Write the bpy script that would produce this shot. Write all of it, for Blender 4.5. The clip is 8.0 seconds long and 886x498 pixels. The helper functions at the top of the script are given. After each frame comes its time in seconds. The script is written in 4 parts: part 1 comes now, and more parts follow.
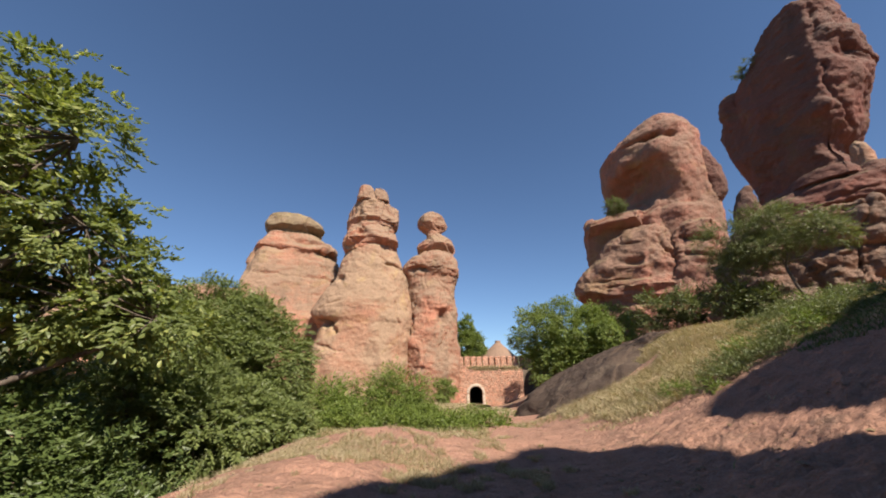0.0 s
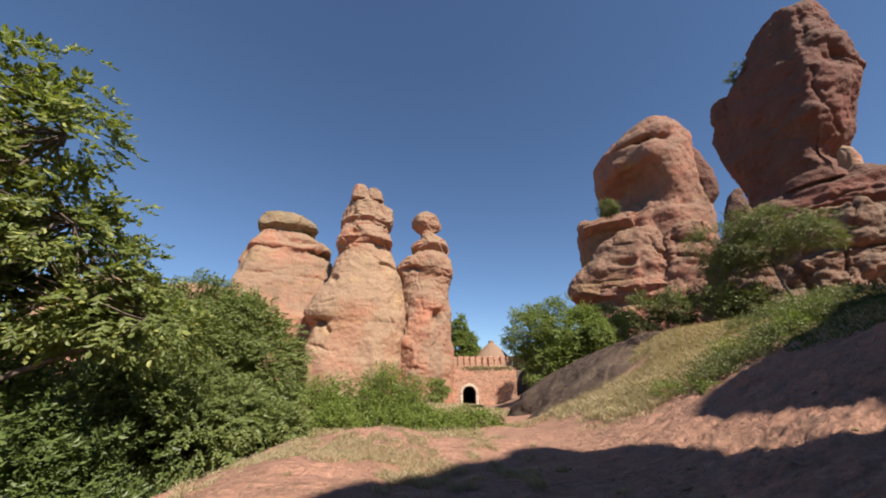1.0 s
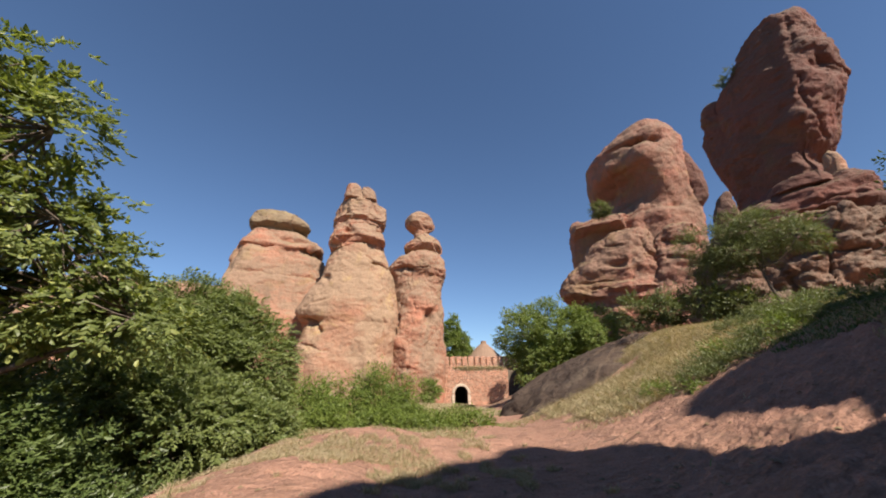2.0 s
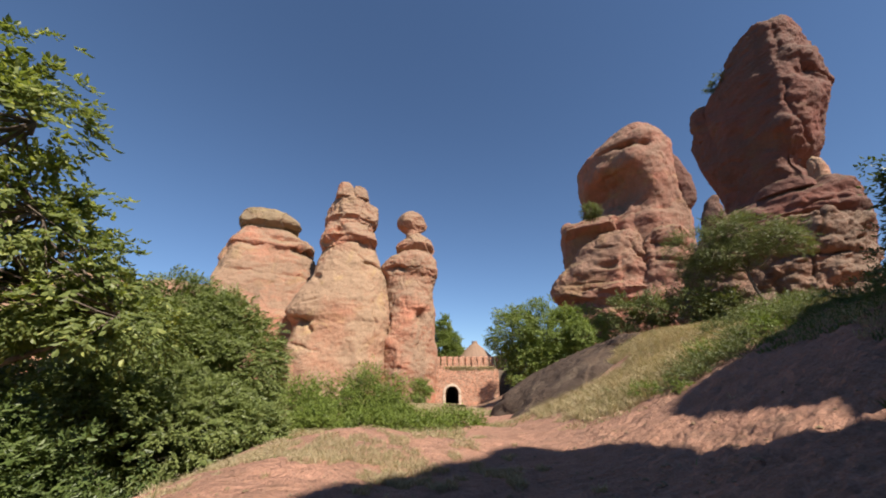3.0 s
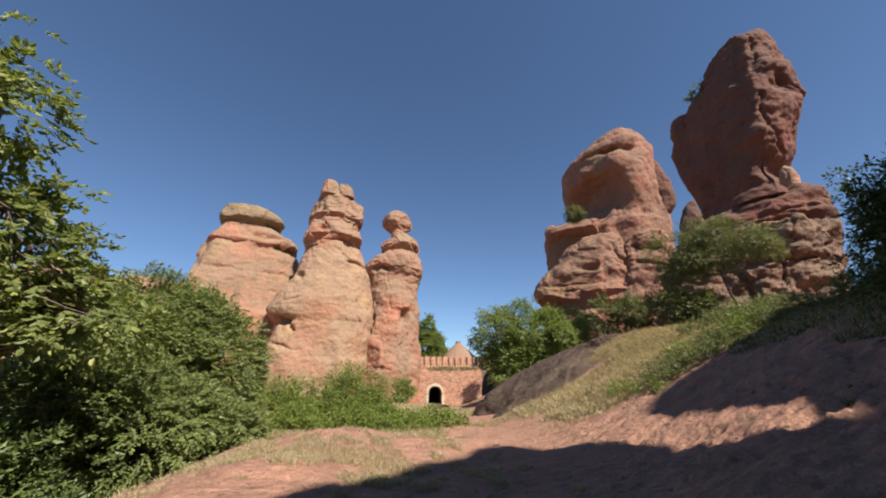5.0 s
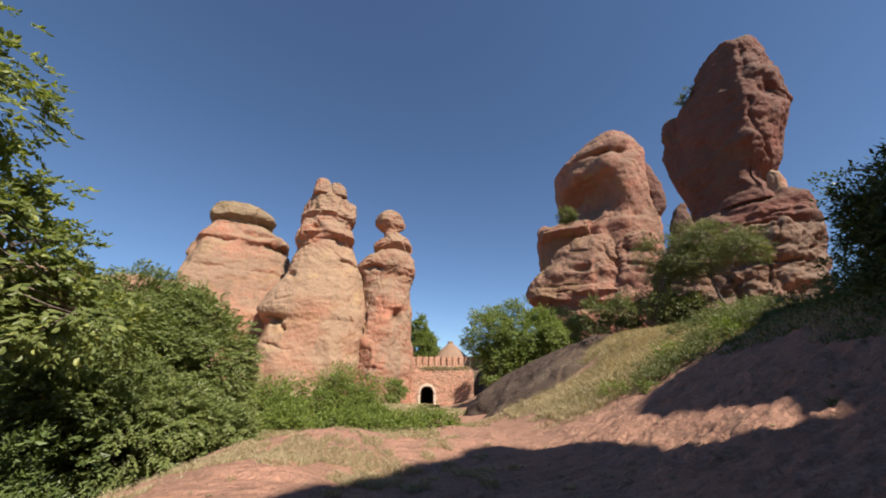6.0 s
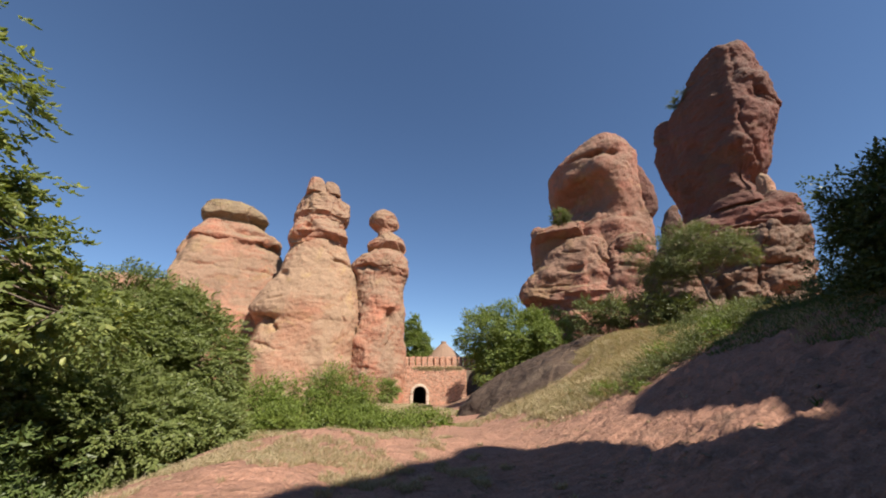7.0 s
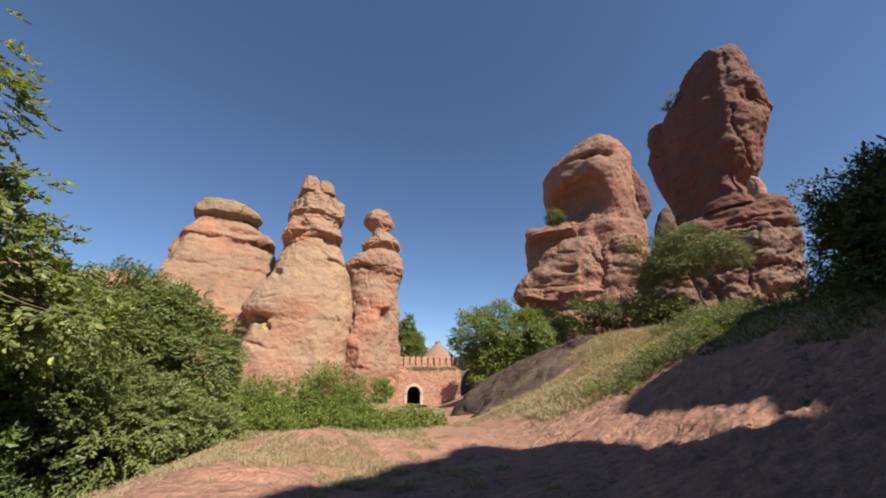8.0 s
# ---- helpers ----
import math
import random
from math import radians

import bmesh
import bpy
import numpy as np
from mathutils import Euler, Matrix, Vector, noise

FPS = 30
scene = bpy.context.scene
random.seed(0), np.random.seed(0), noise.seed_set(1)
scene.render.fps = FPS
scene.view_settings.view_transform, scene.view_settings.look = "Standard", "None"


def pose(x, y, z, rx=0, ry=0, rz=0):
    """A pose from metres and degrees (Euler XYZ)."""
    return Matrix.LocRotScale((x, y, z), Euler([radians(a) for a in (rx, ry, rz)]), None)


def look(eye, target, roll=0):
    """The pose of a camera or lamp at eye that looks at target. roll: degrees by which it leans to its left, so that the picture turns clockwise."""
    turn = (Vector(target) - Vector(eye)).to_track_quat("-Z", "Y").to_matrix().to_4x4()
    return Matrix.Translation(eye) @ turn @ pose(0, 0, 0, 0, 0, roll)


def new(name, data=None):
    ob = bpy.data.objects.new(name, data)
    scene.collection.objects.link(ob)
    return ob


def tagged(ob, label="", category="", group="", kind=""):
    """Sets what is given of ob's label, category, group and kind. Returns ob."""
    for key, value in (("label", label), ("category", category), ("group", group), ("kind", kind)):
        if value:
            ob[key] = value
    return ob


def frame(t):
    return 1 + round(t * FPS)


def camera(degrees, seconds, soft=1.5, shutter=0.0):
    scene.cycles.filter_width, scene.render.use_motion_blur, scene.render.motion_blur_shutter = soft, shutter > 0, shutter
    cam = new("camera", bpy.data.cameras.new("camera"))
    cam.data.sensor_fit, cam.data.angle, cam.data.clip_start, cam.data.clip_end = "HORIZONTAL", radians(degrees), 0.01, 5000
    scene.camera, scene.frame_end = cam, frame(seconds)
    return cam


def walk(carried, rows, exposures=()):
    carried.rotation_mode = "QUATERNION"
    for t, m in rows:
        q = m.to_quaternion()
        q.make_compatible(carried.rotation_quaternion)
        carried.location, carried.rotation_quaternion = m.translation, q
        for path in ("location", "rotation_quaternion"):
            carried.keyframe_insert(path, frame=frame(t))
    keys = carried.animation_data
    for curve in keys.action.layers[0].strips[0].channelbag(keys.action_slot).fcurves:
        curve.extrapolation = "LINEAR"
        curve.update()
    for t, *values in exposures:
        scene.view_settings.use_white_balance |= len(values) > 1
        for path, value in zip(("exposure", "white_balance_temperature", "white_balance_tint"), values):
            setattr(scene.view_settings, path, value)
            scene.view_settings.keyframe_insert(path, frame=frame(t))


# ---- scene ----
# ---- camera: a tripod pan, tilted up ----
cam = camera(102.4, 8.0, soft=1.9)
EYE = (0.0, 0.0, 1.5)
PAN = ((0, 0), (0.5, 0.466), (1.0, 0.997), (1.5, 1.55), (3.0, 3.567), (3.5, 4.215), (4.0, 4.9), (4.5, 5.5),
       (6.0, 7.325), (6.5, 7.875), (7.0, 8.398), (7.5, 8.875), (8.0, 9.28))
walk(cam, [(t, pose(*EYE, 111.16, 0, -a) @ pose(0, 0, 0, 0, 0, -0.21)) for t, a in PAN], [(0, 0.9), (8, 0.9)])

# ---- world and sun: clear sky, sun behind the camera ----
SUN_ELEVATION, SUN_AZIMUTH = 45.0, 150.0     # azimuth clockwise from +y
world = bpy.data.worlds.new("clear_sky")
scene.world = world
world.use_nodes = True
wn, wl = world.node_tree.nodes, world.node_tree.links
sky = wn.new("ShaderNodeTexSky")
sky.sky_type, sky.sun_disc = "NISHITA", False
sky.sun_elevation, sky.sun_rotation = radians(SUN_ELEVATION), radians(SUN_AZIMUTH)
sky.altitude, sky.air_density, sky.dust_density, sky.ozone_density = 900, 1.0, 0.0, 5.0
wn["Background"].inputs["Strength"].default_value = 0.07
wl.new(sky.outputs["Color"], wn["Background"].inputs["Color"])
sun = new("sun", bpy.data.lights.new("sun", "SUN"))
sun.data.energy, sun.data.angle, sun.data.color = 5.0, radians(0.53), (1.0, 0.90, 0.77)
sa, se = radians(SUN_AZIMUTH), radians(SUN_ELEVATION)
TO_SUN = Vector((math.sin(sa) * math.cos(se), math.cos(sa) * math.cos(se), math.sin(se)))
sun.matrix_world = look(TO_SUN * 100, (0, 0, 0))


# ---- noise ----
def lattice(ix, iy, iz, seed):
    h = (ix * 374761393 + iy * 668265263 + iz * 2147483647 + seed * 974634777) & 0xFFFFFFFF
    h = ((h ^ (h >> 13)) * 1274126177) & 0xFFFFFFFF
    return ((h ^ (h >> 16)) & 0xFFFFFF) / 8388607.5 - 1.0


def vnoise(p, seed=0):
    """Smooth noise in -1..1 at the points p (n, 3)."""
    p = np.asarray(p, float)
    i = np.floor(p).astype(np.int64)
    f = p - i
    u = f * f * f * (f * (f * 6 - 15) + 10)
    total = np.zeros(len(p))
    for dx in (0, 1):
        for dy in (0, 1):
            for dz in (0, 1):
                w = ((u[:, 0] if dx else 1 - u[:, 0]) * (u[:, 1] if dy else 1 - u[:, 1]) * (u[:, 2] if dz else 1 - u[:, 2]))
                total += w * lattice(i[:, 0] + dx, i[:, 1] + dy, i[:, 2] + dz, seed)
    return total


def fbm(p, octaves=4, gain=0.5, seed=0):
    p = np.asarray(p, float)
    total, amp = np.zeros(len(p)), 1.0
    for o in range(octaves):
        total += amp * vnoise(p * 2.03 ** o + 17.3 * o, seed + o)
        amp *= gain
    return total


def step(a, b, x):
    t = np.clip((x - a) / (b - a), 0, 1)
    return t * t * (3 - 2 * t)


# ---- materials ----
class Mat:
    """A small wrapper round a node material."""

    def __init__(self, name):
        self.m = bpy.data.materials.new(name)
        self.m.use_nodes = True
        self.n, self.l = self.m.node_tree.nodes, self.m.node_tree.links
        self.b = self.n["Principled BSDF"]
        self.b.inputs["Specular IOR Level"].default_value = 0.25
        self.pos = self.n.new("ShaderNodeTexCoord").outputs["Object"]

    def wire(self, a, b):
        if hasattr(a, "links"):
            self.l.new(a, b)
        else:
            b.default_value = a

    def noise(self, scale, detail=5.0, rough=0.6, stretch=None, distortion=0.0):
        t = self.n.new("ShaderNodeTexNoise")
        t.inputs["Scale"].default_value, t.inputs["Detail"].default_value = scale, detail
        t.inputs["Roughness"].default_value, t.inputs["Distortion"].default_value = rough, distortion
        self.l.new(self.stretched(stretch), t.inputs["Vector"])
        return t.outputs["Fac"]

    def stretched(self, stretch):
        if not stretch:
            return self.pos
        v = self.n.new("ShaderNodeMapping")
        v.inputs["Scale"].default_value = stretch
        self.l.new(self.pos, v.inputs["Vector"])
        return v.outputs["Vector"]

    def voronoi(self, scale, feature="F1", stretch=None):
        t = self.n.new("ShaderNodeTexVoronoi")
        t.feature = feature
        t.inputs["Scale"].default_value = scale
        self.l.new(self.stretched(stretch), t.inputs["Vector"])
        return t

    def ramp(self, fac, *stops):
        r = self.n.new("ShaderNodeValToRGB")
        e = r.color_ramp.elements
        while len(e) < len(stops):
            e.new(0.5)
        for el, (p, c) in zip(e, stops):
            el.position, el.color = p, (*(c if isinstance(c, tuple) else (c, c, c)), 1)
        self.l.new(fac, r.inputs["Fac"])
        return r.outputs["Color"]

    def mix(self, fac, a, b, blend="MIX"):
        m = self.n.new("ShaderNodeMix")
        m.data_type, m.blend_type = "RGBA", blend
        for v, k in ((fac, 0), (a, 6), (b, 7)):
            self.wire((*v, 1) if isinstance(v, tuple) else v, m.inputs[k])
        return m.outputs[2]

    def math(self, op, a, b=0.0):
        m = self.n.new("ShaderNodeMath")
        m.operation = op
        self.wire(a, m.inputs[0])
        self.wire(b, m.inputs[1])
        return m.outputs[0]

    def up(self):
        g = self.n.new("ShaderNodeNewGeometry")
        x = self.n.new("ShaderNodeSeparateXYZ")
        self.l.new(g.outputs["Normal"], x.inputs[0])
        return x.outputs["Z"]

    def bump(self, height, strength=0.5, distance=0.1, under=None):
        b = self.n.new("ShaderNodeBump")
        b.inputs["Strength"].default_value, b.inputs["Distance"].default_value = strength, distance
        self.l.new(height, b.inputs["Height"])
        if under:
            self.l.new(under, b.inputs["Normal"])
        return b.outputs["Normal"]

    def done(self, colour, rough=0.9, normal=None):
        self.wire((*colour, 1) if isinstance(colour, tuple) else colour, self.b.inputs["Base Color"])
        self.wire(rough, self.b.inputs["Roughness"])
        if normal:
            self.l.new(normal, self.b.inputs["Normal"])
        return self.m


def rock_material(name, pink, crust, ochre, crust_at, pebble=2.2, streak=0.35, moss=0.7, relief=0.6):
    """Red conglomerate: pink where freshly broken, a grey-brown crust elsewhere, ochre lichen, pebbles in the matrix."""
    m = Mat(name)
    big = m.noise(0.13, 6, 0.6, distortion=0.6)
    mid = m.noise(0.8, 6, 0.62)
    fine = m.noise(7.0, 4, 0.7)
    runs = m.noise(0.9, 5, 0.6, stretch=(1.0, 1.0, 0.1))
    beds = m.noise(0.5, 4, 0.6, stretch=(0.12, 0.12, 1.0), distortion=0.8)
    base = m.mix(m.ramp(mid, (0.3, 0.0), (0.75, 1.0)), pink, tuple(c * 0.78 for c in pink))
    base = m.mix(m.ramp(beds, (0.45, 0.0), (0.65, 0.4)), base, tuple(c * k for c, k in zip(pink, (1.15, 0.95, 0.85))))
    where = m.math("ADD", m.math("MULTIPLY", m.up(), 0.16), m.math("ADD", m.math("MULTIPLY", big, 0.85), m.math("MULTIPLY", mid, 0.2)))
    base = m.mix(m.ramp(where, (crust_at - 0.1, 0.0), (crust_at + 0.11, 0.9)), base, crust)
    base = m.mix(m.ramp(m.noise(0.22, 5, 0.6, distortion=1.0), (0.55, 0.0), (0.68, 0.55)), base, ochre)
    base = m.mix(m.ramp(m.math("ADD", m.math("MULTIPLY", m.up(), 0.5), m.math("MULTIPLY", mid, 0.55)), (0.58, 0.0), (0.74, moss)), base, (0.20, 0.165, 0.075))
    base = m.mix(m.ramp(runs, (0.5, 0.0), (0.72, streak)), base, tuple(c * 0.5 for c in crust))
    speck = m.voronoi(pebble * 2.6)
    base = m.mix(m.ramp(speck.outputs["Distance"], (0.1, 0.4), (0.34, 0.0)), base,
                 m.mix(m.ramp(speck.outputs["Color"], (0.35, 0.0), (0.6, 1.0)), tuple(c * 0.6 for c in crust), tuple(c * k for c, k in zip(pink, (1.0, 1.35, 1.45)))))
    base = m.mix(m.ramp(fine, (0.3, 0.0), (0.7, 1.0)), m.mix(0.35, base, (0.08, 0.05, 0.04)), base)
    n1 = m.bump(m.math("ADD", mid, m.math("MULTIPLY", beds, 0.15)), relief, 0.5)
    n2 = m.bump(m.math("ADD", m.voronoi(pebble).outputs["Distance"], fine), relief * 0.8, 0.1, n1)
    return m.done(base, 0.92, n2)


ROCK = rock_material("red_conglomerate", (0.52, 0.225, 0.145), (0.27, 0.19, 0.13), (0.36, 0.255, 0.12), 0.465)
ROCK_CAP = rock_material("mossy_cap_rock", (0.30, 0.20, 0.13), (0.25, 0.19, 0.12), (0.34, 0.27, 0.10), 0.47)
ROCK_TAN = rock_material("tan_conglomerate", (0.48, 0.24, 0.155), (0.335, 0.235, 0.155), (0.44, 0.31, 0.13), 0.44)
ROCK_RED = rock_material("deep_red_conglomerate", (0.37, 0.16, 0.115), (0.22, 0.14, 0.10), (0.32, 0.21, 0.10), 0.50)
# partly the leaning tower's own brown, lowered further for its unlit face
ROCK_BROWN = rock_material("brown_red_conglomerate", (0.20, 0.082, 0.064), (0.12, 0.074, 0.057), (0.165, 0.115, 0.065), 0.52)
ROCK_CRUMBLE = rock_material("crumbling_grey_rock", (0.28, 0.165, 0.12), (0.19, 0.135, 0.10), (0.27, 0.20, 0.12), 0.48, 3.0, 0.7, 0.2, 0.9)
SLAB = rock_material("dark_lichen_rock", (0.115, 0.068, 0.047), (0.068, 0.049, 0.036), (0.20, 0.155, 0.11), 0.43, 1.6, 0.6, 0.0)


def ground_material():
    m = Mat("red_earth_and_rock")
    big, mid, fine = m.noise(0.35, 6, 0.6), m.noise(2.2, 6, 0.65), m.noise(22, 4, 0.7)
    base = m.mix(m.ramp(big, (0.35, 0.0), (0.65, 1.0)), (0.49, 0.265, 0.185), (0.42, 0.235, 0.165))
    base = m.mix(m.ramp(mid, (0.48, 0.0), (0.66, 0.75)), base, (0.30, 0.17, 0.115))
    base = m.mix(m.ramp(m.noise(0.8, 6, 0.7, distortion=1.2), (0.55, 0.0), (0.66, 0.6)), base, (0.22, 0.15, 0.11))
    grit = m.voronoi(26)
    base = m.mix(m.ramp(grit.outputs["Distance"], (0.1, 0.6), (0.4, 0.0)), base, m.mix(grit.outputs["Color"], (0.2, 0.12, 0.09), (0.55, 0.38, 0.29)))
    far = m.n.new("ShaderNodeVectorMath")
    far.operation = "LENGTH"
    m.l.new(m.pos, far.inputs[0])
    base = m.mix(m.ramp(m.math("MULTIPLY", far.outputs["Value"], 0.002), (0.05, 0.0), (0.2, 1.0)), base, (0.10, 0.115, 0.05))
    base = m.mix(m.ramp(fine, (0.3, 0.0), (0.7, 1.0)), m.mix(0.35, base, (0.07, 0.04, 0.03)), base)
    n = m.bump(m.math("ADD", mid, m.noise(5.0, 6, 0.7, stretch=(0.5, 1.6, 1.0), distortion=0.8)), 0.9, 0.14)
    return m.done(base, 0.95, m.bump(m.math("ADD", fine, m.voronoi(14).outputs["Distance"]), 0.6, 0.03, n))


GROUND = ground_material()


def leaf_material(name, dark, light, through_light=0.35, pale=None):
    m = Mat(name)
    g = m.n.new("ShaderNodeNewGeometry")
    col = m.mix(m.ramp(g.outputs["Random Per Island"], (0.0, 0.0), (1.0, 1.0)), dark, light)
    col = m.mix(m.ramp(m.noise(0.8, 3, 0.6), (0.35, 0.0), (0.7, 0.6)), col, tuple((a + b) * 0.42 for a, b in zip(dark, light)))
    if pale:
        col = m.mix(m.ramp(g.outputs["Random Per Island"], (0.86, 0.0), (0.9, 1.0)), col, pale)
    m.done(col, 0.45)
    m.b.inputs["Specular IOR Level"].default_value = 0.4
    t = m.n.new("ShaderNodeBsdfTranslucent")
    m.l.new(m.mix(1.0, col, (1.0, 1.0, 0.45), "MULTIPLY"), t.inputs["Color"])
    mx = m.n.new("ShaderNodeMixShader")
    mx.inputs[0].default_value = through_light
    m.l.new(m.b.outputs[0], mx.inputs[1])
    m.l.new(t.outputs[0], mx.inputs[2])
    m.l.new(mx.outputs[0], m.n["Material Output"].inputs["Surface"])
    return m.m


WALNUT = leaf_material("walnut_leaf", (0.115, 0.155, 0.05), (0.29, 0.335, 0.11), 0.5, (0.40, 0.43, 0.14))
ASH = leaf_material("ash_leaf", (0.12, 0.16, 0.05), (0.28, 0.325, 0.115), 0.46)
GREEN = leaf_material("fresh_weed_leaf", (0.10, 0.145, 0.03), (0.26, 0.33, 0.07), 0.42)
# darker copy of the leaf greens, with shade put into the colour
SHADE_LEAF = leaf_material("shade_toned_leaf", (0.07, 0.105, 0.03), (0.16, 0.21, 0.065), 0.35)
FAR_LEAF = leaf_material("far_tree_leaf", (0.13, 0.185, 0.05), (0.29, 0.35, 0.10), 0.48)
# leaf green lowered so that the bush's shade sits in its colour
HAZEL_SHADE = leaf_material("shade_toned_hazel_leaf", (0.055, 0.08, 0.022), (0.13, 0.165, 0.05), 0.35)
OLIVE = leaf_material("grey_green_leaf", (0.10, 0.125, 0.045), (0.20, 0.225, 0.09), 0.4)
DRY = leaf_material("dry_grass_blade", (0.36, 0.285, 0.175), (0.57, 0.465, 0.315), 0.3, (0.22, 0.23, 0.09))
MEADOW = leaf_material("green_grass_blade", (0.16, 0.165, 0.065), (0.44, 0.38, 0.22), 0.3)


def bark_material():
    m = Mat("bark")
    f = m.noise(9, 5, 0.7, stretch=(1, 1, 0.2))
    return m.done(m.ramp(f, (0.3, (0.06, 0.045, 0.035)), (0.7, (0.19, 0.15, 0.12))), 0.9, m.bump(f, 0.8, 0.03))


BARK = bark_material()


def masonry_material(name, stone, mortar, scale):
    m = Mat(name)
    cell = m.voronoi(scale, stretch=(1.0, 1.0, 1.9))
    edge = m.voronoi(scale, "DISTANCE_TO_EDGE", stretch=(1.0, 1.0, 1.9)).outputs["Distance"]
    tone = m.ramp(cell.outputs["Color"], (0.2, tuple(c * 0.6 for c in stone)), (0.55, stone), (0.9, tuple(min(1, c * 1.25) for c in stone)))
    body = m.mix(m.ramp(edge, (0.02, 1.0), (0.09, 0.0)), tone, mortar)
    col = m.mix(m.ramp(m.noise(0.9, 6, 0.7), (0.5, 0.0), (0.7, 0.6)), body, (0.48, 0.35, 0.26))
    col = m.mix(m.ramp(m.noise(2.5, 5, 0.7), (0.5, 0.0), (0.75, 0.6)), col, (0.24, 0.13, 0.09))
    n = m.bump(m.math("ADD", m.noise(4, 5, 0.7), m.ramp(edge, (0.0, 0.0), (0.12, 1.0))), 0.9, 0.08)
    return m.done(col, 0.95, n)


MASONRY = masonry_material("red_stone_masonry", (0.50, 0.25, 0.165), (0.50, 0.35, 0.26), 3.4)
PARAPET = masonry_material("pale_parapet_masonry", (0.48, 0.245, 0.165), (0.50, 0.37, 0.28), 3.0)


def plain_material(name, a, b, scale=3.0, rough=0.9):
    m = Mat(name)
    f = m.noise(scale, 6, 0.65)
    return m.done(m.ramp(f, (0.3, a), (0.7, b)), rough, m.bump(f, 0.5, 0.04))


PLASTER = plain_material("pale_worn_stone", (0.36, 0.27, 0.20), (0.62, 0.52, 0.42))
ROOF = plain_material("weathered_roof_tile", (0.17, 0.11, 0.08), (0.30, 0.20, 0.14), 6)
# stone with shade put into its colour, for faces without sun
SHADE_STONE = plain_material("shade_toned_masonry", (0.05, 0.04, 0.03), (0.16, 0.12, 0.09), 2.5)


# ---- mesh helpers ----
def mesh_of(name, verts, faces, material, smooth=True):
    me = bpy.data.meshes.new(name)
    verts = np.asarray(verts, np.float32)
    if isinstance(faces, np.ndarray):
        k = faces.shape[1]
        me.vertices.add(len(verts))
        me.vertices.foreach_set("co", verts.ravel())
        me.loops.add(faces.size)
        me.loops.foreach_set("vertex_index", faces.astype(np.int32).ravel())
        me.polygons.add(len(faces))
        me.polygons.foreach_set("loop_start", np.arange(0, faces.size, k, dtype=np.int32))
        me.update(calc_edges=True)
        me.validate()
    else:
        me.from_pydata([tuple(v) for v in verts], [], faces)
    me.polygons.foreach_set("use_smooth", [smooth] * len(me.polygons))
    me.materials.append(material)
    return me


def thing(name, label, category, at=(0, 0, 0), group="", kind=""):
    ob = new(name)
    ob.location = at
    return tagged(ob, label, category, group, kind)


def part(name, mesh, parent, label=""):
    ob = new(name, mesh)
    ob.parent = parent
    ob.matrix_parent_inverse = Matrix.Identity(4)
    return tagged(ob, label)


def grid_faces(rows, cols, wrap=True):
    i, j = np.meshgrid(np.arange(rows - 1), np.arange(cols if wrap else cols - 1), indexing="ij")
    a, b = i * cols + j, i * cols + (j + 1) % cols
    return np.stack([a, b, b + cols, a + cols], -1).reshape(-1, 4)


def box_mesh(name, size, material, centre=(0, 0, 0), bevel=0.03, jitter=0.0, seed=0):
    bm = bmesh.new()
    bmesh.ops.create_cube(bm, size=1)
    rnd = random.Random(seed)
    for v in bm.verts:
        v.co = Vector(((v.co[k] * size[k] + rnd.uniform(-jitter, jitter) + centre[k]) for k in range(3)))
    if bevel:
        bmesh.ops.bevel(bm, geom=bm.edges[:], offset=bevel, segments=1, affect="EDGES")
    me = bpy.data.meshes.new(name)
    bm.to_mesh(me)
    bm.free()
    me.materials.append(material)
    return me


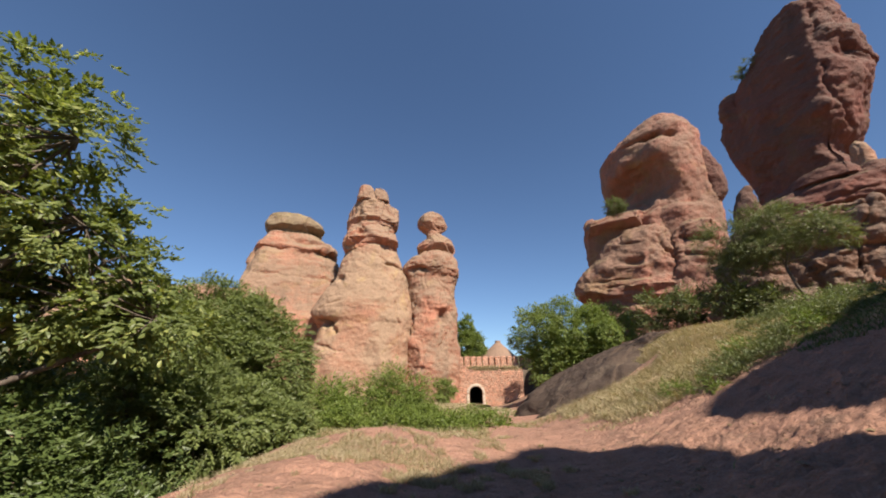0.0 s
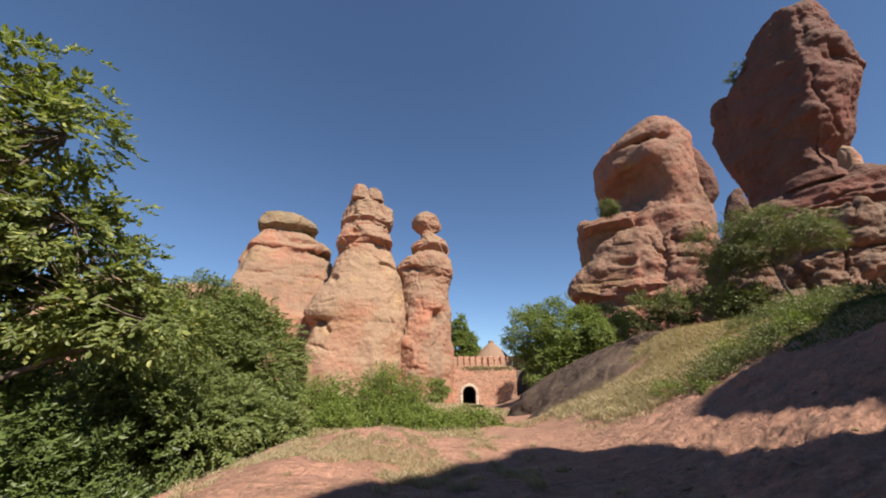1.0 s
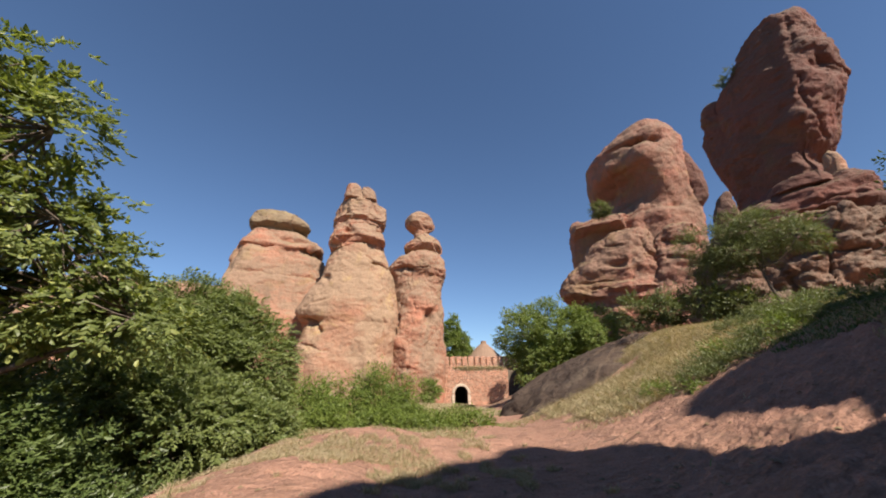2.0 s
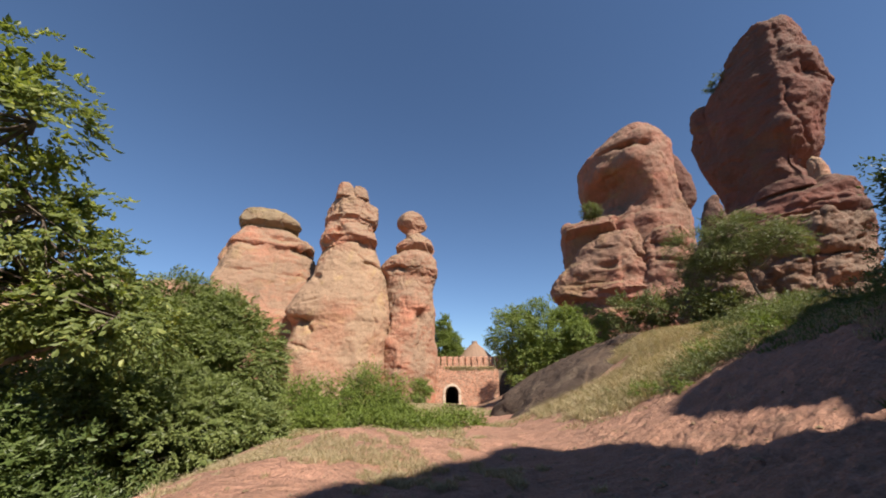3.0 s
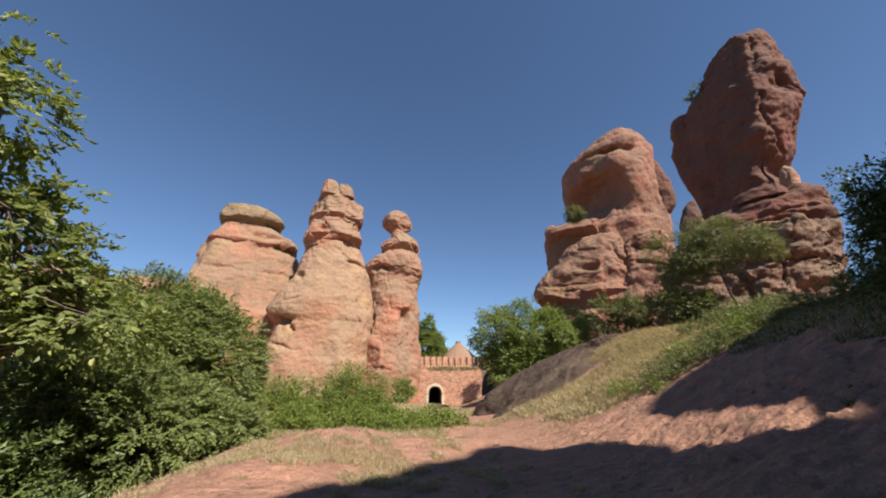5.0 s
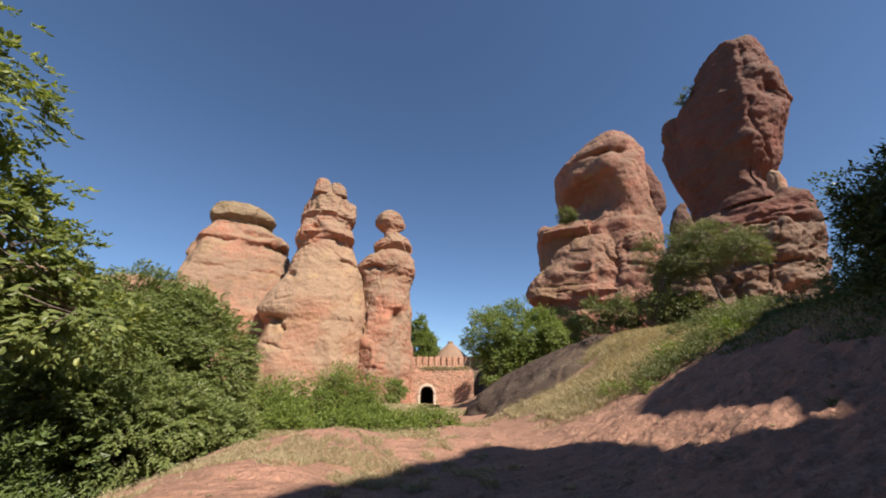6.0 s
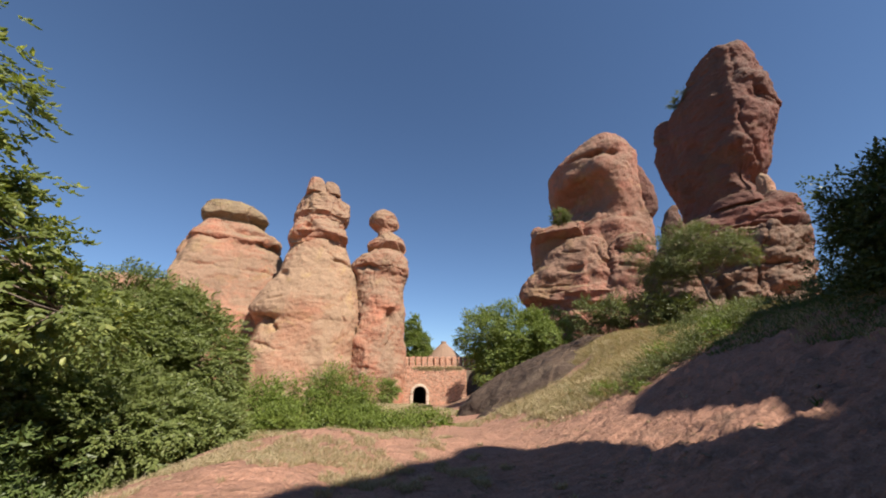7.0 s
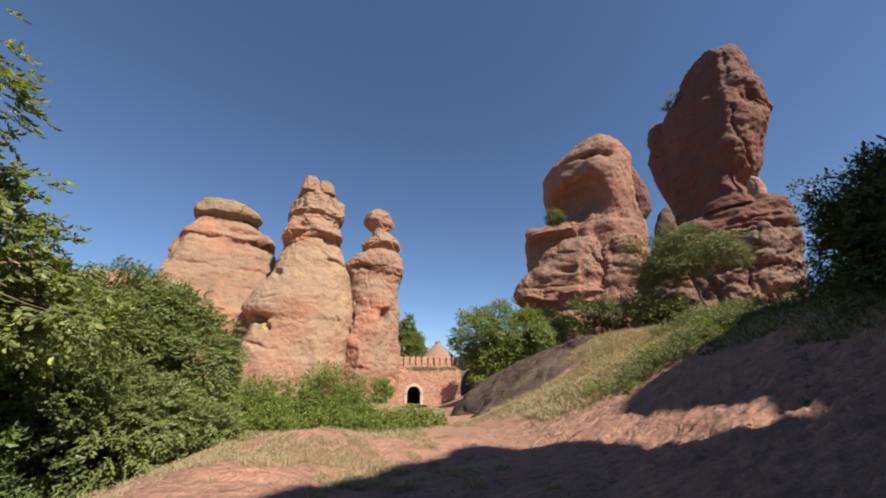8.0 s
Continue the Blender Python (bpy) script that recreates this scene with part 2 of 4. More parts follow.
# ---- terrain ----
def ground_z(x, y):
    x, y = np.broadcast_arrays(np.asarray(x, float), np.asarray(y, float))
    shape = x.shape
    x, y = x.ravel(), y.ravel()
    r = np.hypot(x, y)
    z = -0.022 * np.clip(y - 12, 0, 40) - 0.05 * step(10, 18, y)
    # the hillside on one hand, the drop on the other
    d = x - (1.0 + 0.11 * np.clip(y, -20, 60))
    rise = np.logaddexp(0, (np.minimum(d, 36) - 1.5) * 1.3) / 1.3
    z = z + 0.47 * rise - 0.36 * np.logaddexp(0, rise - 8.2)
    left = -x - 3.3 - 0.10 * np.clip(y - 4, 0, 12) + 0.35 * np.sin(y * 0.9)
    z = z - 1.7 * step(0, 3.2, left) + 2.5 * step(14, 34, left) * step(18, 40, y)
    # bare rock hump before the path
    z = z + 0.62 * np.exp(-(((x + 1.0) / 2.3) ** 2 + ((y - 9.0) / 1.5) ** 2)) + 0.30 * np.exp(-(((x + 2.2) / 1.5) ** 2 + ((y - 6.6) / 1.6) ** 2))
    z = z + 0.9 * np.exp(-(((x + 9) / 9) ** 2 + ((y - 44) / 9) ** 2)) + 0.8 * np.exp(-(((x - 11.5) / 2.6) ** 2 + ((y - 18.5) / 4.0) ** 2))
    p = np.stack([x, y, z * 0], -1)
    rough = step(70, 10, r)
    worn = 0.5 + 0.5 * vnoise(p * 0.35, 5)
    z = z + rough * (0.10 * fbm(p * 0.5, 4, 0.5, 2) + 0.06 * worn * (1 - np.abs(fbm(p * np.array([0.9, 1.7, 1.0]), 4, 0.5, 9))))
    rocky = step(2.5, 4.5, x) * step(12, 8.5, y) * step(2, 4, y)
    z = z + 0.05 * rocky * (1 - 2 * np.abs(fbm(p * np.array([1.1, 2.2, 1.0]), 5, 0.6, 21)))
    z = z + 0.05 * step(24, 6, r) * (0.45 - np.abs(fbm(p * np.array([1.2, 2.6, 1.0]) + 0.5, 5, 0.62, 41)))
    z = z + step(120, 900, r) * 60 * (0.6 + fbm(p / 420.0, 3, 0.5, 33))
    return z.reshape(shape)


def build_ground():
    rings = np.concatenate([[0.0], np.geomspace(0.5, 4.0, 12), np.geomspace(4.1, 16, 190), np.geomspace(16.2, 70, 70), np.geomspace(75, 4000, 40)])
    front = np.linspace(-70, 80, 560)
    back = np.linspace(82, 288, 90)[1:-1]
    az = np.radians(np.concatenate([front, back]))
    R, A = np.meshgrid(rings, az, indexing="ij")
    x, y = R * np.sin(A), R * np.cos(A)
    v = np.stack([x, y, ground_z(x, y)], -1).reshape(-1, 3)
    f = grid_faces(len(rings), len(az))[:, ::-1]
    ob = new("ground", mesh_of("ground", v, f, GROUND))
    tagged(ob, "red sandy earth and bare weathered rock with a footpath", "ground", kind="structure")


build_ground()


# ---- rocks ----
def rock_mesh(name, material, rows, seed, n_up=150, n_round=200, big=0.5, small=0.16, beds=0.25, cracks=0.35, square=2.7,
              dents=(), bed_scale=0.2, grain=1.0, cuts=12, back=0.0, prow=None, fronts=(), seams=()):
    """A weathered tower of rock. rows, from the top down: height, sideways shift, half width, half depth. back: how far its middle lies
    behind the origin; prow: where its front comes to a blunt edge, and how fast it falls back to each side; fronts: height and how far the face
    stands back there; seams: cracks from one place on the face to another, with width and depth."""
    rows = np.array(rows, float)
    top, foot = rows[0].copy(), rows[-1]
    path = [np.array([top[0] + 0.18, top[1], top[2] * 0.02, top[3] * 0.02])] + [r for r in rows]
    path = np.array(path)
    seg = np.hypot(np.diff(path[:, 0]), np.diff(path[:, 2]))
    at = np.concatenate([[0], np.cumsum(seg)])
    s = np.linspace(0, at[-1], n_up)
    prof = np.stack([np.interp(s, at, path[:, k]) for k in range(4)], -1)
    kernel = np.exp(-np.linspace(-1.6, 1.6, 7) ** 2)
    kernel /= kernel.sum()
    for k in range(4):
        padded = np.concatenate([np.full(3, prof[0, k]), prof[:, k], np.full(3, prof[-1, k])])
        prof[:, k] = np.convolve(padded, kernel, "valid")
    th = np.linspace(0, 2 * np.pi, n_round, endpoint=False)
    c, sn = np.cos(th), np.sin(th)
    ex = 2.0 / square
    ux, uy = np.sign(c) * np.abs(c) ** ex, np.sign(sn) * np.abs(sn) ** ex
    if back:
        prof[:, 2] *= 1.07
    X = prof[:, 1:2] + prof[:, 2:3] * ux
    Y = prof[:, 3:4] * uy
    Z = np.repeat(prof[:, :1], n_round, 1)
    Y = Y + 0.7 * back
    if prow:
        keel, fall_l, fall_r = prow
        off = X - keel
        blunt = np.sqrt(off ** 2 + 0.8)
        Y = Y + 0.5 * fall_l * (blunt - off) + 0.5 * fall_r * (blunt + off) - fall_l * (keel - rows[:, 1].mean()) * 0.6
    if fronts:
        fr = np.array(sorted(fronts))
        Y = Y + np.interp(Z, fr[:, 0], fr[:, 1]) * step(0.1, -0.5, uy)[None]
    P = np.stack([X, Y, Z], -1)
    # normals of the smooth form
    du = np.roll(P, -1, 1) - np.roll(P, 1, 1)
    dv = np.gradient(P, axis=0)
    N = np.cross(dv, du)
    N /= np.linalg.norm(N, axis=-1, keepdims=True) + 1e-9
    p, nrm = P.reshape(-1, 3), N.reshape(-1, 3)
    nrm = nrm * np.where((nrm[:, :2] * np.stack([ux, uy], -1)[None].repeat(n_up, 0).reshape(-1, 2)).sum(1) < -0.2, -1, 1)[:, None]
    o = seed * 13.7
    slim = np.clip(np.minimum(prof[:, 2], prof[:, 3]) / 2.2, 0.12, 1.0).repeat(n_round)
    disp = big * fbm(p * 0.24 * grain + o, 3, 0.5, seed) * slim
    p = p + nrm * disp[:, None]
    # flat breaks: slices taken off within a band of height
    chip = np.random.default_rng(seed)
    for _ in range(cuts):
        k = chip.integers(n_up // 12, n_up)
        zc, sc, ac, bc = prof[k]
        th_c = -np.pi / 2 + chip.normal(0, 1.5)
        el = chip.normal(0.0, 0.2)
        n3 = np.array([np.cos(th_c) * np.cos(el), np.sin(th_c) * np.cos(el), np.sin(el)])
        reach = math.hypot(ac * n3[0], bc * n3[1])
        over = (p - np.array([sc, P[k, :, 1].mean(), zc])) @ n3 - reach * chip.uniform(0.87, 1.0)
        band = chip.uniform(0.8, 2.4) * max(reach, 1.2)
        far = np.abs(p[:, 2] - zc + 0.25 * vnoise(p * 0.6, seed + 23)) / band
        p = p - n3 * (np.clip(over, 0, 0.14 * reach) * (1 - step(0.75, 1.0, far)))[:, None]
    disp = small * 0.95 * fbm(p * 0.7 * grain + o, 6, 0.55, seed + 3) * np.sqrt(slim)
    warp = 0.6 * vnoise(p * 0.25 + o, seed + 5)
    layer = np.stack([p[:, 0] * 0.06, p[:, 1] * 0.06, (p[:, 2] + warp) * bed_scale * 2], -1)
    lay = fbm(layer + o, 3, 0.6, seed + 7)
    line = step(-0.15, 0.35, vnoise(p * 0.22 + o, seed + 17))
    disp += beds * slim * (0.35 * np.tanh(lay * 4) - 1.1 * line * np.exp(-(lay / 0.09) ** 2))
    vert = np.stack([p[:, 0] * 0.5, p[:, 1] * 0.5, p[:, 2] * 0.09], -1)
    ridge = 1 - np.abs(vnoise(vert + o + 0.35 * np.stack([vnoise(p * 0.5, seed + 8)] * 3, -1), seed + 9)) * 2
    disp -= cracks * np.clip(ridge - 0.86, 0, 1) / 0.14 * slim * step(-0.1, 0.4, vnoise(p * 0.15 + o, seed + 19))
    facet = vnoise(p * 0.3 * grain + o, seed + 14)
    disp += small * 1.8 * (np.abs(facet) - 0.3) * slim
    crease = np.abs(vnoise(p * np.array([1.0, 1.0, 1.15]) + o + 0.4 * np.stack([facet] * 3, -1), seed + 29))
    disp += small * 1.2 * (np.sqrt(crease) - 0.6) * np.sqrt(slim)
    disp += small * 0.5 * fbm(p * 2.9 + o, 2, 0.6, seed + 31)
    for dx, dz, rx, rz, depth in dents:
        e = ((p[:, 0] - dx) / rx) ** 2 + ((p[:, 2] - dz + 0.25 * vnoise(p * 1.3, seed + 11)) / rz) ** 2
        disp -= depth * np.exp(-np.maximum(e, 0) ** 1.6) * (nrm[:, 1] < 0.1)
    wob = 0.3 * np.stack([vnoise(p * 0.9 + o, seed + 51), vnoise(p * 0.9 - o, seed + 52)], -1) + 0.1 * np.stack([vnoise(p * 2.7, seed + 53), vnoise(p * 2.7, seed + 54)], -1)
    for x0, z0, x1, z1, wide, deep in seams:
        a, d = np.array([x0, z0]), np.array([x1 - x0, z1 - z0])
        q = p[:, [0, 2]] + wob - a
        t = np.clip(q @ d / (d @ d), 0, 1)
        off = np.linalg.norm(q - t[:, None] * d, axis=1)
        disp -= deep * np.exp(-(off / wide) ** 2) * (nrm[:, 1] < 0.1) * (0.7 + 0.5 * vnoise(p * 0.6, seed + 55))
    p = p + nrm * disp[:, None]
    v = np.concatenate([p, [p[:n_round].mean(0), p[-n_round:].mean(0)]])
    f = grid_faces(n_up, n_round)[:, ::-1].tolist()
    tip, end = len(v) - 2, len(v) - 1
    ring = (n_up - 1) * n_round
    f += [(tip, j, (j + 1) % n_round) for j in range(n_round)]
    f += [(end, ring + (j + 1) % n_round, ring + j) for j in range(n_round)]
    return mesh_of(name, v, f, material)


def facing(azimuth, distance, z=0.0):
    """A pose at that bearing and distance from the tripod, with x across the line of sight and y away."""
    a = radians(azimuth)
    return pose(distance * math.sin(a), distance * math.cos(a), z, 0, 0, -azimuth)


def rock_thing(name, label, m, group="rock towers"):
    ob = thing(name, label, "rock", group=group)
    ob.matrix_world = m
    return ob


# flat-topped rock behind the towers
r1 = rock_thing("rock_tower", "broad pink sandstone rock with a flat mossy cap", facing(-23, 56))
part("cap", rock_mesh("cap", ROCK_CAP, [(26.9, -2.4, 2.6, 3.2), (26.6, -1.9, 3.6, 3.3), (26.0, -1.4, 4.3, 3.5), (25.3, -1.2, 4.5, 3.5), (24.7, -1.2, 4.3, 3.4), (24.3, -1.6, 3.6, 3.2), (23.7, -1.9, 3.3, 3.0)],
                      11, 90, 160, 0.12, 0.07, 0.05, 0.08, 3.0, cuts=5, back=2.6, fronts=((24.9, 0), (24.3, 0.9))), r1, "grey-brown overhanging cap with yellow lichen")
part("body", rock_mesh("body", ROCK, [(23.9, -1.6, 3.4, 4.9), (23.4, -1.2, 4.0, 5.0), (22.7, -0.7, 5.0, 5.2), (22.1, -0.4, 5.5, 5.3), (21.5, -0.5, 5.8, 5.4), (20.9, -0.5, 6.0, 5.4), (20.3, -0.65, 6.1, 5.4), (18.9, -0.7, 6.37, 5.5), (18.1, -0.7, 6.4, 5.5),
                                     (17.0, -0.72, 6.6, 5.5), (15.5, -0.9, 7.25, 5.7), (12.3, -0.3, 8.0, 5.8), (7.7, 0.2, 8.5, 5.9), (-2, 1.3, 8.9, 6.0)], 12, 190, 240, 0.25, 0.1, 0.03, 0.1, 3.0, cuts=3, back=4.5,
                       dents=((-3.3, 20.9, 2.2, 0.45, 1.3), (3.9, 20.7, 1.9, 0.6, 1.4), (0.6, 22.3, 1.6, 0.2, 0.5)),
                       fronts=((23, 0.7), (22, 0.1), (21.2, -0.3), (20.5, 0.4), (19.8, 0.5), (17.4, 0.35), (16.0, 0.1)),
                       seams=((-6, 16.9, 5.5, 16.6, 0.14, 0.4), (-2.0, 22.7, 3.5, 22.2, 0.12, 0.4), (1.2, 20.2, 0.7, 17.2, 0.12, 0.25))), r1)

# main tower
r2 = rock_thing("rock_tower", "tall pink and ochre conglomerate tower with a stacked boulder head", facing(-12, 48))
part("top_stone", rock_mesh("top_stone", ROCK, [(29.9, -1.5, 0.7, 1.0), (29.5, -1.5, 1.0, 1.1), (28.9, -1.45, 1.1, 1.1), (27.6, -1.44, 1.3, 1.2)], 23, 40, 80, 0.06, 0.07, 0.03, 0.05, 3.2, cuts=4, back=0.9), r2)
part("shoulder_stone", rock_mesh("shoulder_stone", ROCK, [(29.5, 0.15, 0.4, 0.9), (29.2, 0.5, 0.8, 1.0), (28.6, 0.7, 1.0, 1.1), (27.5, 0.9, 1.1, 1.1)], 24, 40, 80, 0.06, 0.07, 0.03, 0.05, 3.0, cuts=4, back=0.8), r2)
part("upper_block", rock_mesh("upper_block", ROCK, [(28.9, -0.9, 1.6, 2.6), (28.2, -0.6, 2.3, 2.8), (27.5, -0.2, 3.0, 3.0), (26.9, 0.0, 3.5, 3.1), (26.3, 0.08, 3.7, 3.2), (25.4, 0.1, 3.8, 3.2), (24.5, 0.0, 3.75, 3.2), (23.9, -0.2, 3.5, 3.1), (23.3, -0.5, 3.2, 3.0)],
                            25, 110, 200, 0.12, 0.11, 0.04, 0.1, 3.4, cuts=8, back=2.4, prow=(1.2, 0.12, 0.3), fronts=((28, 0.5), (25.4, 0.0), (24.4, -0.3), (23.8, 0.5)),
                            seams=((-3.4, 25.0, -0.6, 25.4, 0.08, 0.25), (1.4, 27.6, 2.2, 25.2, 0.08, 0.25))), r2)
part("lower_block", rock_mesh("lower_block", ROCK, [(23.8, -0.3, 3.4, 3.3), (23.2, -0.2, 3.6, 3.4), (22.3, -0.15, 3.9, 3.5), (21.7, -0.2, 4.1, 3.5), (21.1, -0.25, 4.25, 3.6), (20.5, -0.3, 4.15, 3.5), (20.1, -0.4, 3.8, 3.4), (19.6, -0.4, 3.3, 3.1)],
                            26, 110, 200, 0.12, 0.13, 0.04, 0.12, 3.4, dents=((-1.7, 21.9, 0.6, 0.5, 0.7), (-0.6, 20.9, 1.3, 0.35, 0.6), (2.6, 22.6, 0.4, 0.3, 0.4)), cuts=8, back=2.7,
                            fronts=((23.5, 0.4), (22, -0.1), (20.9, -0.5), (20.2, 0.6)), seams=((-1.6, 22.8, -0.6, 21.2, 0.12, 0.35),)), r2)
part("shaft", rock_mesh("shaft", ROCK_TAN, [(20.3, 0.0, 3.3, 3.3), (19.6, 0.15, 3.6, 3.4), (18.6, 0.2, 4.1, 3.5), (17.4, 0.3, 4.5, 3.6), (16.0, 0.35, 4.8, 3.6), (14.6, 0.15, 5.2, 3.7), (13.0, -0.2, 5.85, 3.8), (11.6, -0.55, 6.35, 3.9), (10.9, -0.7, 6.5, 3.9), (10.3, -0.55, 6.35, 3.9),
                                       (9.6, -0.4, 6.1, 3.8), (8.6, -0.25, 5.8, 3.7), (7.2, -0.4, 5.9, 3.7), (4.5, -0.75, 6.1, 3.8), (2.5, -0.5, 5.6, 3.8), (-2, -0.3, 5.4, 3.8)], 27, 200, 240, 0.22, 0.07, 0.015, 0.0, 2.6,
                        dents=((-5.4, 9.2, 1.3, 0.5, 1.2), (2.6, 17.5, 1.0, 0.25, 0.6), (4.0, 17.2, 0.7, 0.2, 0.4), (-4.0, 15.2, 0.5, 0.4, 0.6)), cuts=4, back=2.9,
                        prow=(0.6, 0.16, 0.14), fronts=((20, 0.5), (17, 0.25), (12, 0.0), (8, -0.2), (3, -0.5)),
                        seams=((1.0, 18.2, 4.2, 17.0, 0.14, 0.5), (-6.5, 11.0, -3.6, 12.3, 0.14, 0.3), (-6.6, 10.0, -3.9, 8.2, 0.2, 0.8), (-6.0, 6.4, -2.6, 5.6, 0.1, 0.3), (3.6, 12.0, 4.4, 4.6, 0.14, 0.35))), r2)

# slender tower with two balanced stones
r3 = rock_thing("rock_tower", "slender pink rock tower topped by two balanced boulders", facing(-1.5, 49))
part("top_boulder", rock_mesh("top_boulder", ROCK, [(26.4, -0.5, 0.8, 1.3), (26.0, -0.35, 1.45, 1.6), (25.3, -0.4, 1.95, 1.8), (24.6, -0.3, 2.15, 1.8), (24.1, -0.2, 1.95, 1.7), (23.6, -0.2, 1.3, 1.4), (23.1, -0.25, 0.9, 1.2), (22.4, -0.3, 0.8, 1.2)],
                              31, 80, 140, 0.08, 0.05, 0.03, 0.05, 2.4, cuts=5, back=1.3, fronts=((24.8, -0.1), (23.6, 0.5))), r3)
part("lower_boulder", rock_mesh("lower_boulder", ROCK, [(23.2, 0.35, 0.7, 1.5), (22.7, 0.45, 1.4, 1.9), (22.1, 0.4, 2.1, 2.2), (21.5, 0.22, 2.75, 2.4), (21.0, 0.2, 2.95, 2.5), (20.5, 0.32, 2.75, 2.4), (20.0, 0.4, 2.3, 2.1), (19.5, 0.35, 1.9, 2.0)],
                                32, 80, 160, 0.08, 0.06, 0.04, 0.06, 2.4, cuts=6, back=1.9, fronts=((22.5, 0.5), (21.1, -0.2), (20.2, 0.5))), r3)
part("shaft", rock_mesh("shaft", ROCK, [(19.9, 0.4, 2.1, 2.6), (19.4, 0.15, 2.8, 2.8), (18.9, -0.3, 3.5, 3.0), (18.2, -0.55, 3.9, 3.1), (17.3, -0.5, 3.85, 3.1), (16.6, -0.3, 3.4, 3.0), (15.3, -0.4, 3.2, 2.9), (13.7, -0.3, 3.25, 2.9), (11.7, -0.1, 3.4, 2.9), (9.8, -0.2, 3.5, 2.9),
                                       (7.5, -0.35, 3.7, 3.0), (4.6, -0.6, 3.9, 3.0), (-2, -0.8, 4.0, 3.0)], 33, 190, 200, 0.25, 0.1, 0.02, 0.1, 2.8, cuts=4, back=2.3, fronts=((18.5, -0.3), (17, -0.3), (16.2, 0.3)),
                        dents=((-2.4, 17.0, 1.3, 0.45, 1.6), (1.1, 10.2, 0.6, 0.8, 0.9), (-1.6, 3.6, 0.9, 0.3, 0.25)),
                        seams=((-3.3, 17.6, 3.0, 16.7, 0.1, 0.4), (-1.4, 16.5, -0.6, 11.0, 0.1, 0.25), (-2.9, 12.0, -3.2, 8.0, 0.16, 0.6), (-1.0, 5.5, -1.8, 3.2, 0.12, 0.3), (1.6, 8.2, 0.2, 5.2, 0.12, 0.35), (0.2, 5.2, -0.8, 3.0, 0.12, 0.35)),
                        prow=(0.8, 0.1, 0.35)), r3)

# head-shaped rock
r4 = rock_thing("rock_tower", "massive rounded red rock with a brow-like ledge", facing(34, 46))
part("summit", rock_mesh("summit", ROCK_RED, [(33.9, 2.2, 1.6, 4.0), (33.4, 2.0, 2.8, 4.4), (32.7, 1.5, 3.9, 4.8), (31.9, 0.9, 4.7, 5.0), (31.0, 0.3, 5.4, 5.2), (30.2, 0.0, 5.7, 5.2), (29.2, 0.0, 5.75, 5.2), (27.8, 0.05, 5.8, 5.2), (26.5, 0.05, 5.85, 5.2), (24.8, 0.0, 6.0, 5.2), (23.2, -0.1, 6.1, 5.3),
                                     (21.7, -0.2, 6.2, 5.3), (20.1, -0.3, 6.2, 5.3), (16.4, -0.6, 6.3, 5.2), (9, -1.6, 6.4, 5.2), (2, -2.2, 6.5, 5.2)], 41, 220, 260, 0.3, 0.1, 0.02, 0.06, 2.6,
                       dents=((0.9, 30.0, 1.2, 0.38, 1.3), (3.0, 29.6, 0.75, 0.28, 1.1), (-1.2, 30.1, 1.2, 0.22, 0.4), (-1.9, 24.4, 3.0, 2.4, 2.4), (1.2, 27.9, 1.4, 1.3, -1.0), (-2.4, 28.0, 1.0, 0.8, -0.5)),
                       cuts=3, back=4.0, prow=(3.0, 0.3, 0.35), fronts=((33, 0.3), (30.8, -0.05), (29.6, 0.05), (27, -0.1), (24, 0.8), (21.6, 0.9), (20.4, 0.2)),
                       seams=((-1.5, 20.9, 4.5, 21.4, 0.14, 0.5),)), r4)
# darker rock colour stands in for the shadow cast on this flank
part("flank", rock_mesh("flank", ROCK_BROWN, [(30.2, 5.2, 0.5, 1.0), (28.8, 5.6, 0.8, 1.5), (27.1, 5.9, 0.95, 1.8), (25.4, 6.2, 1.1, 1.9), (24.2, 6.35, 1.1, 1.9), (23.2, 6.4, 1.05, 1.8), (22.6, 6.2, 0.9, 1.7), (21.6, 5.6, 0.7, 1.6)], 42, 70, 100, 0.08, 0.07, 0.02, 0.05, 3.0, cuts=3, back=4.0), r4, "flank coloured darker to stand in for shade")
part("ledge", rock_mesh("ledge", ROCK_RED, [(21.2, -4.4, 2.8, 2.6), (20.9, -4.4, 3.8, 3.0), (20.4, -4.4, 4.3, 3.2), (19.9, -4.4, 4.5, 3.2), (19.2, -4.5, 4.4, 3.1), (18.3, -4.7, 4.1, 3.0), (16.5, -5.0, 3.7, 3.0), (15.0, -5.3, 3.3, 2.9), (12, -5.5, 3.1, 2.9)], 43, 110, 200, 0.12, 0.08, 0.05, 0.08, 3.0, cuts=5, back=0.6,
                        fronts=((20.8, 0), (19.8, -0.5), (19.0, 0.9), (17, 1.4)), seams=((-7.5, 20.2, -1.0, 20.4, 0.1, 0.3),)), r4)
part("knob", rock_mesh("knob", ROCK_RED, [(21.9, -7.6, 0.4, 0.5), (21.5, -7.7, 0.75, 0.7), (20.9, -7.8, 0.85, 0.8), (20.2, -7.8, 0.8, 0.8)], 46, 40, 60, 0.06, 0.05, 0.03, 0.03, cuts=4, back=0.4), r4)
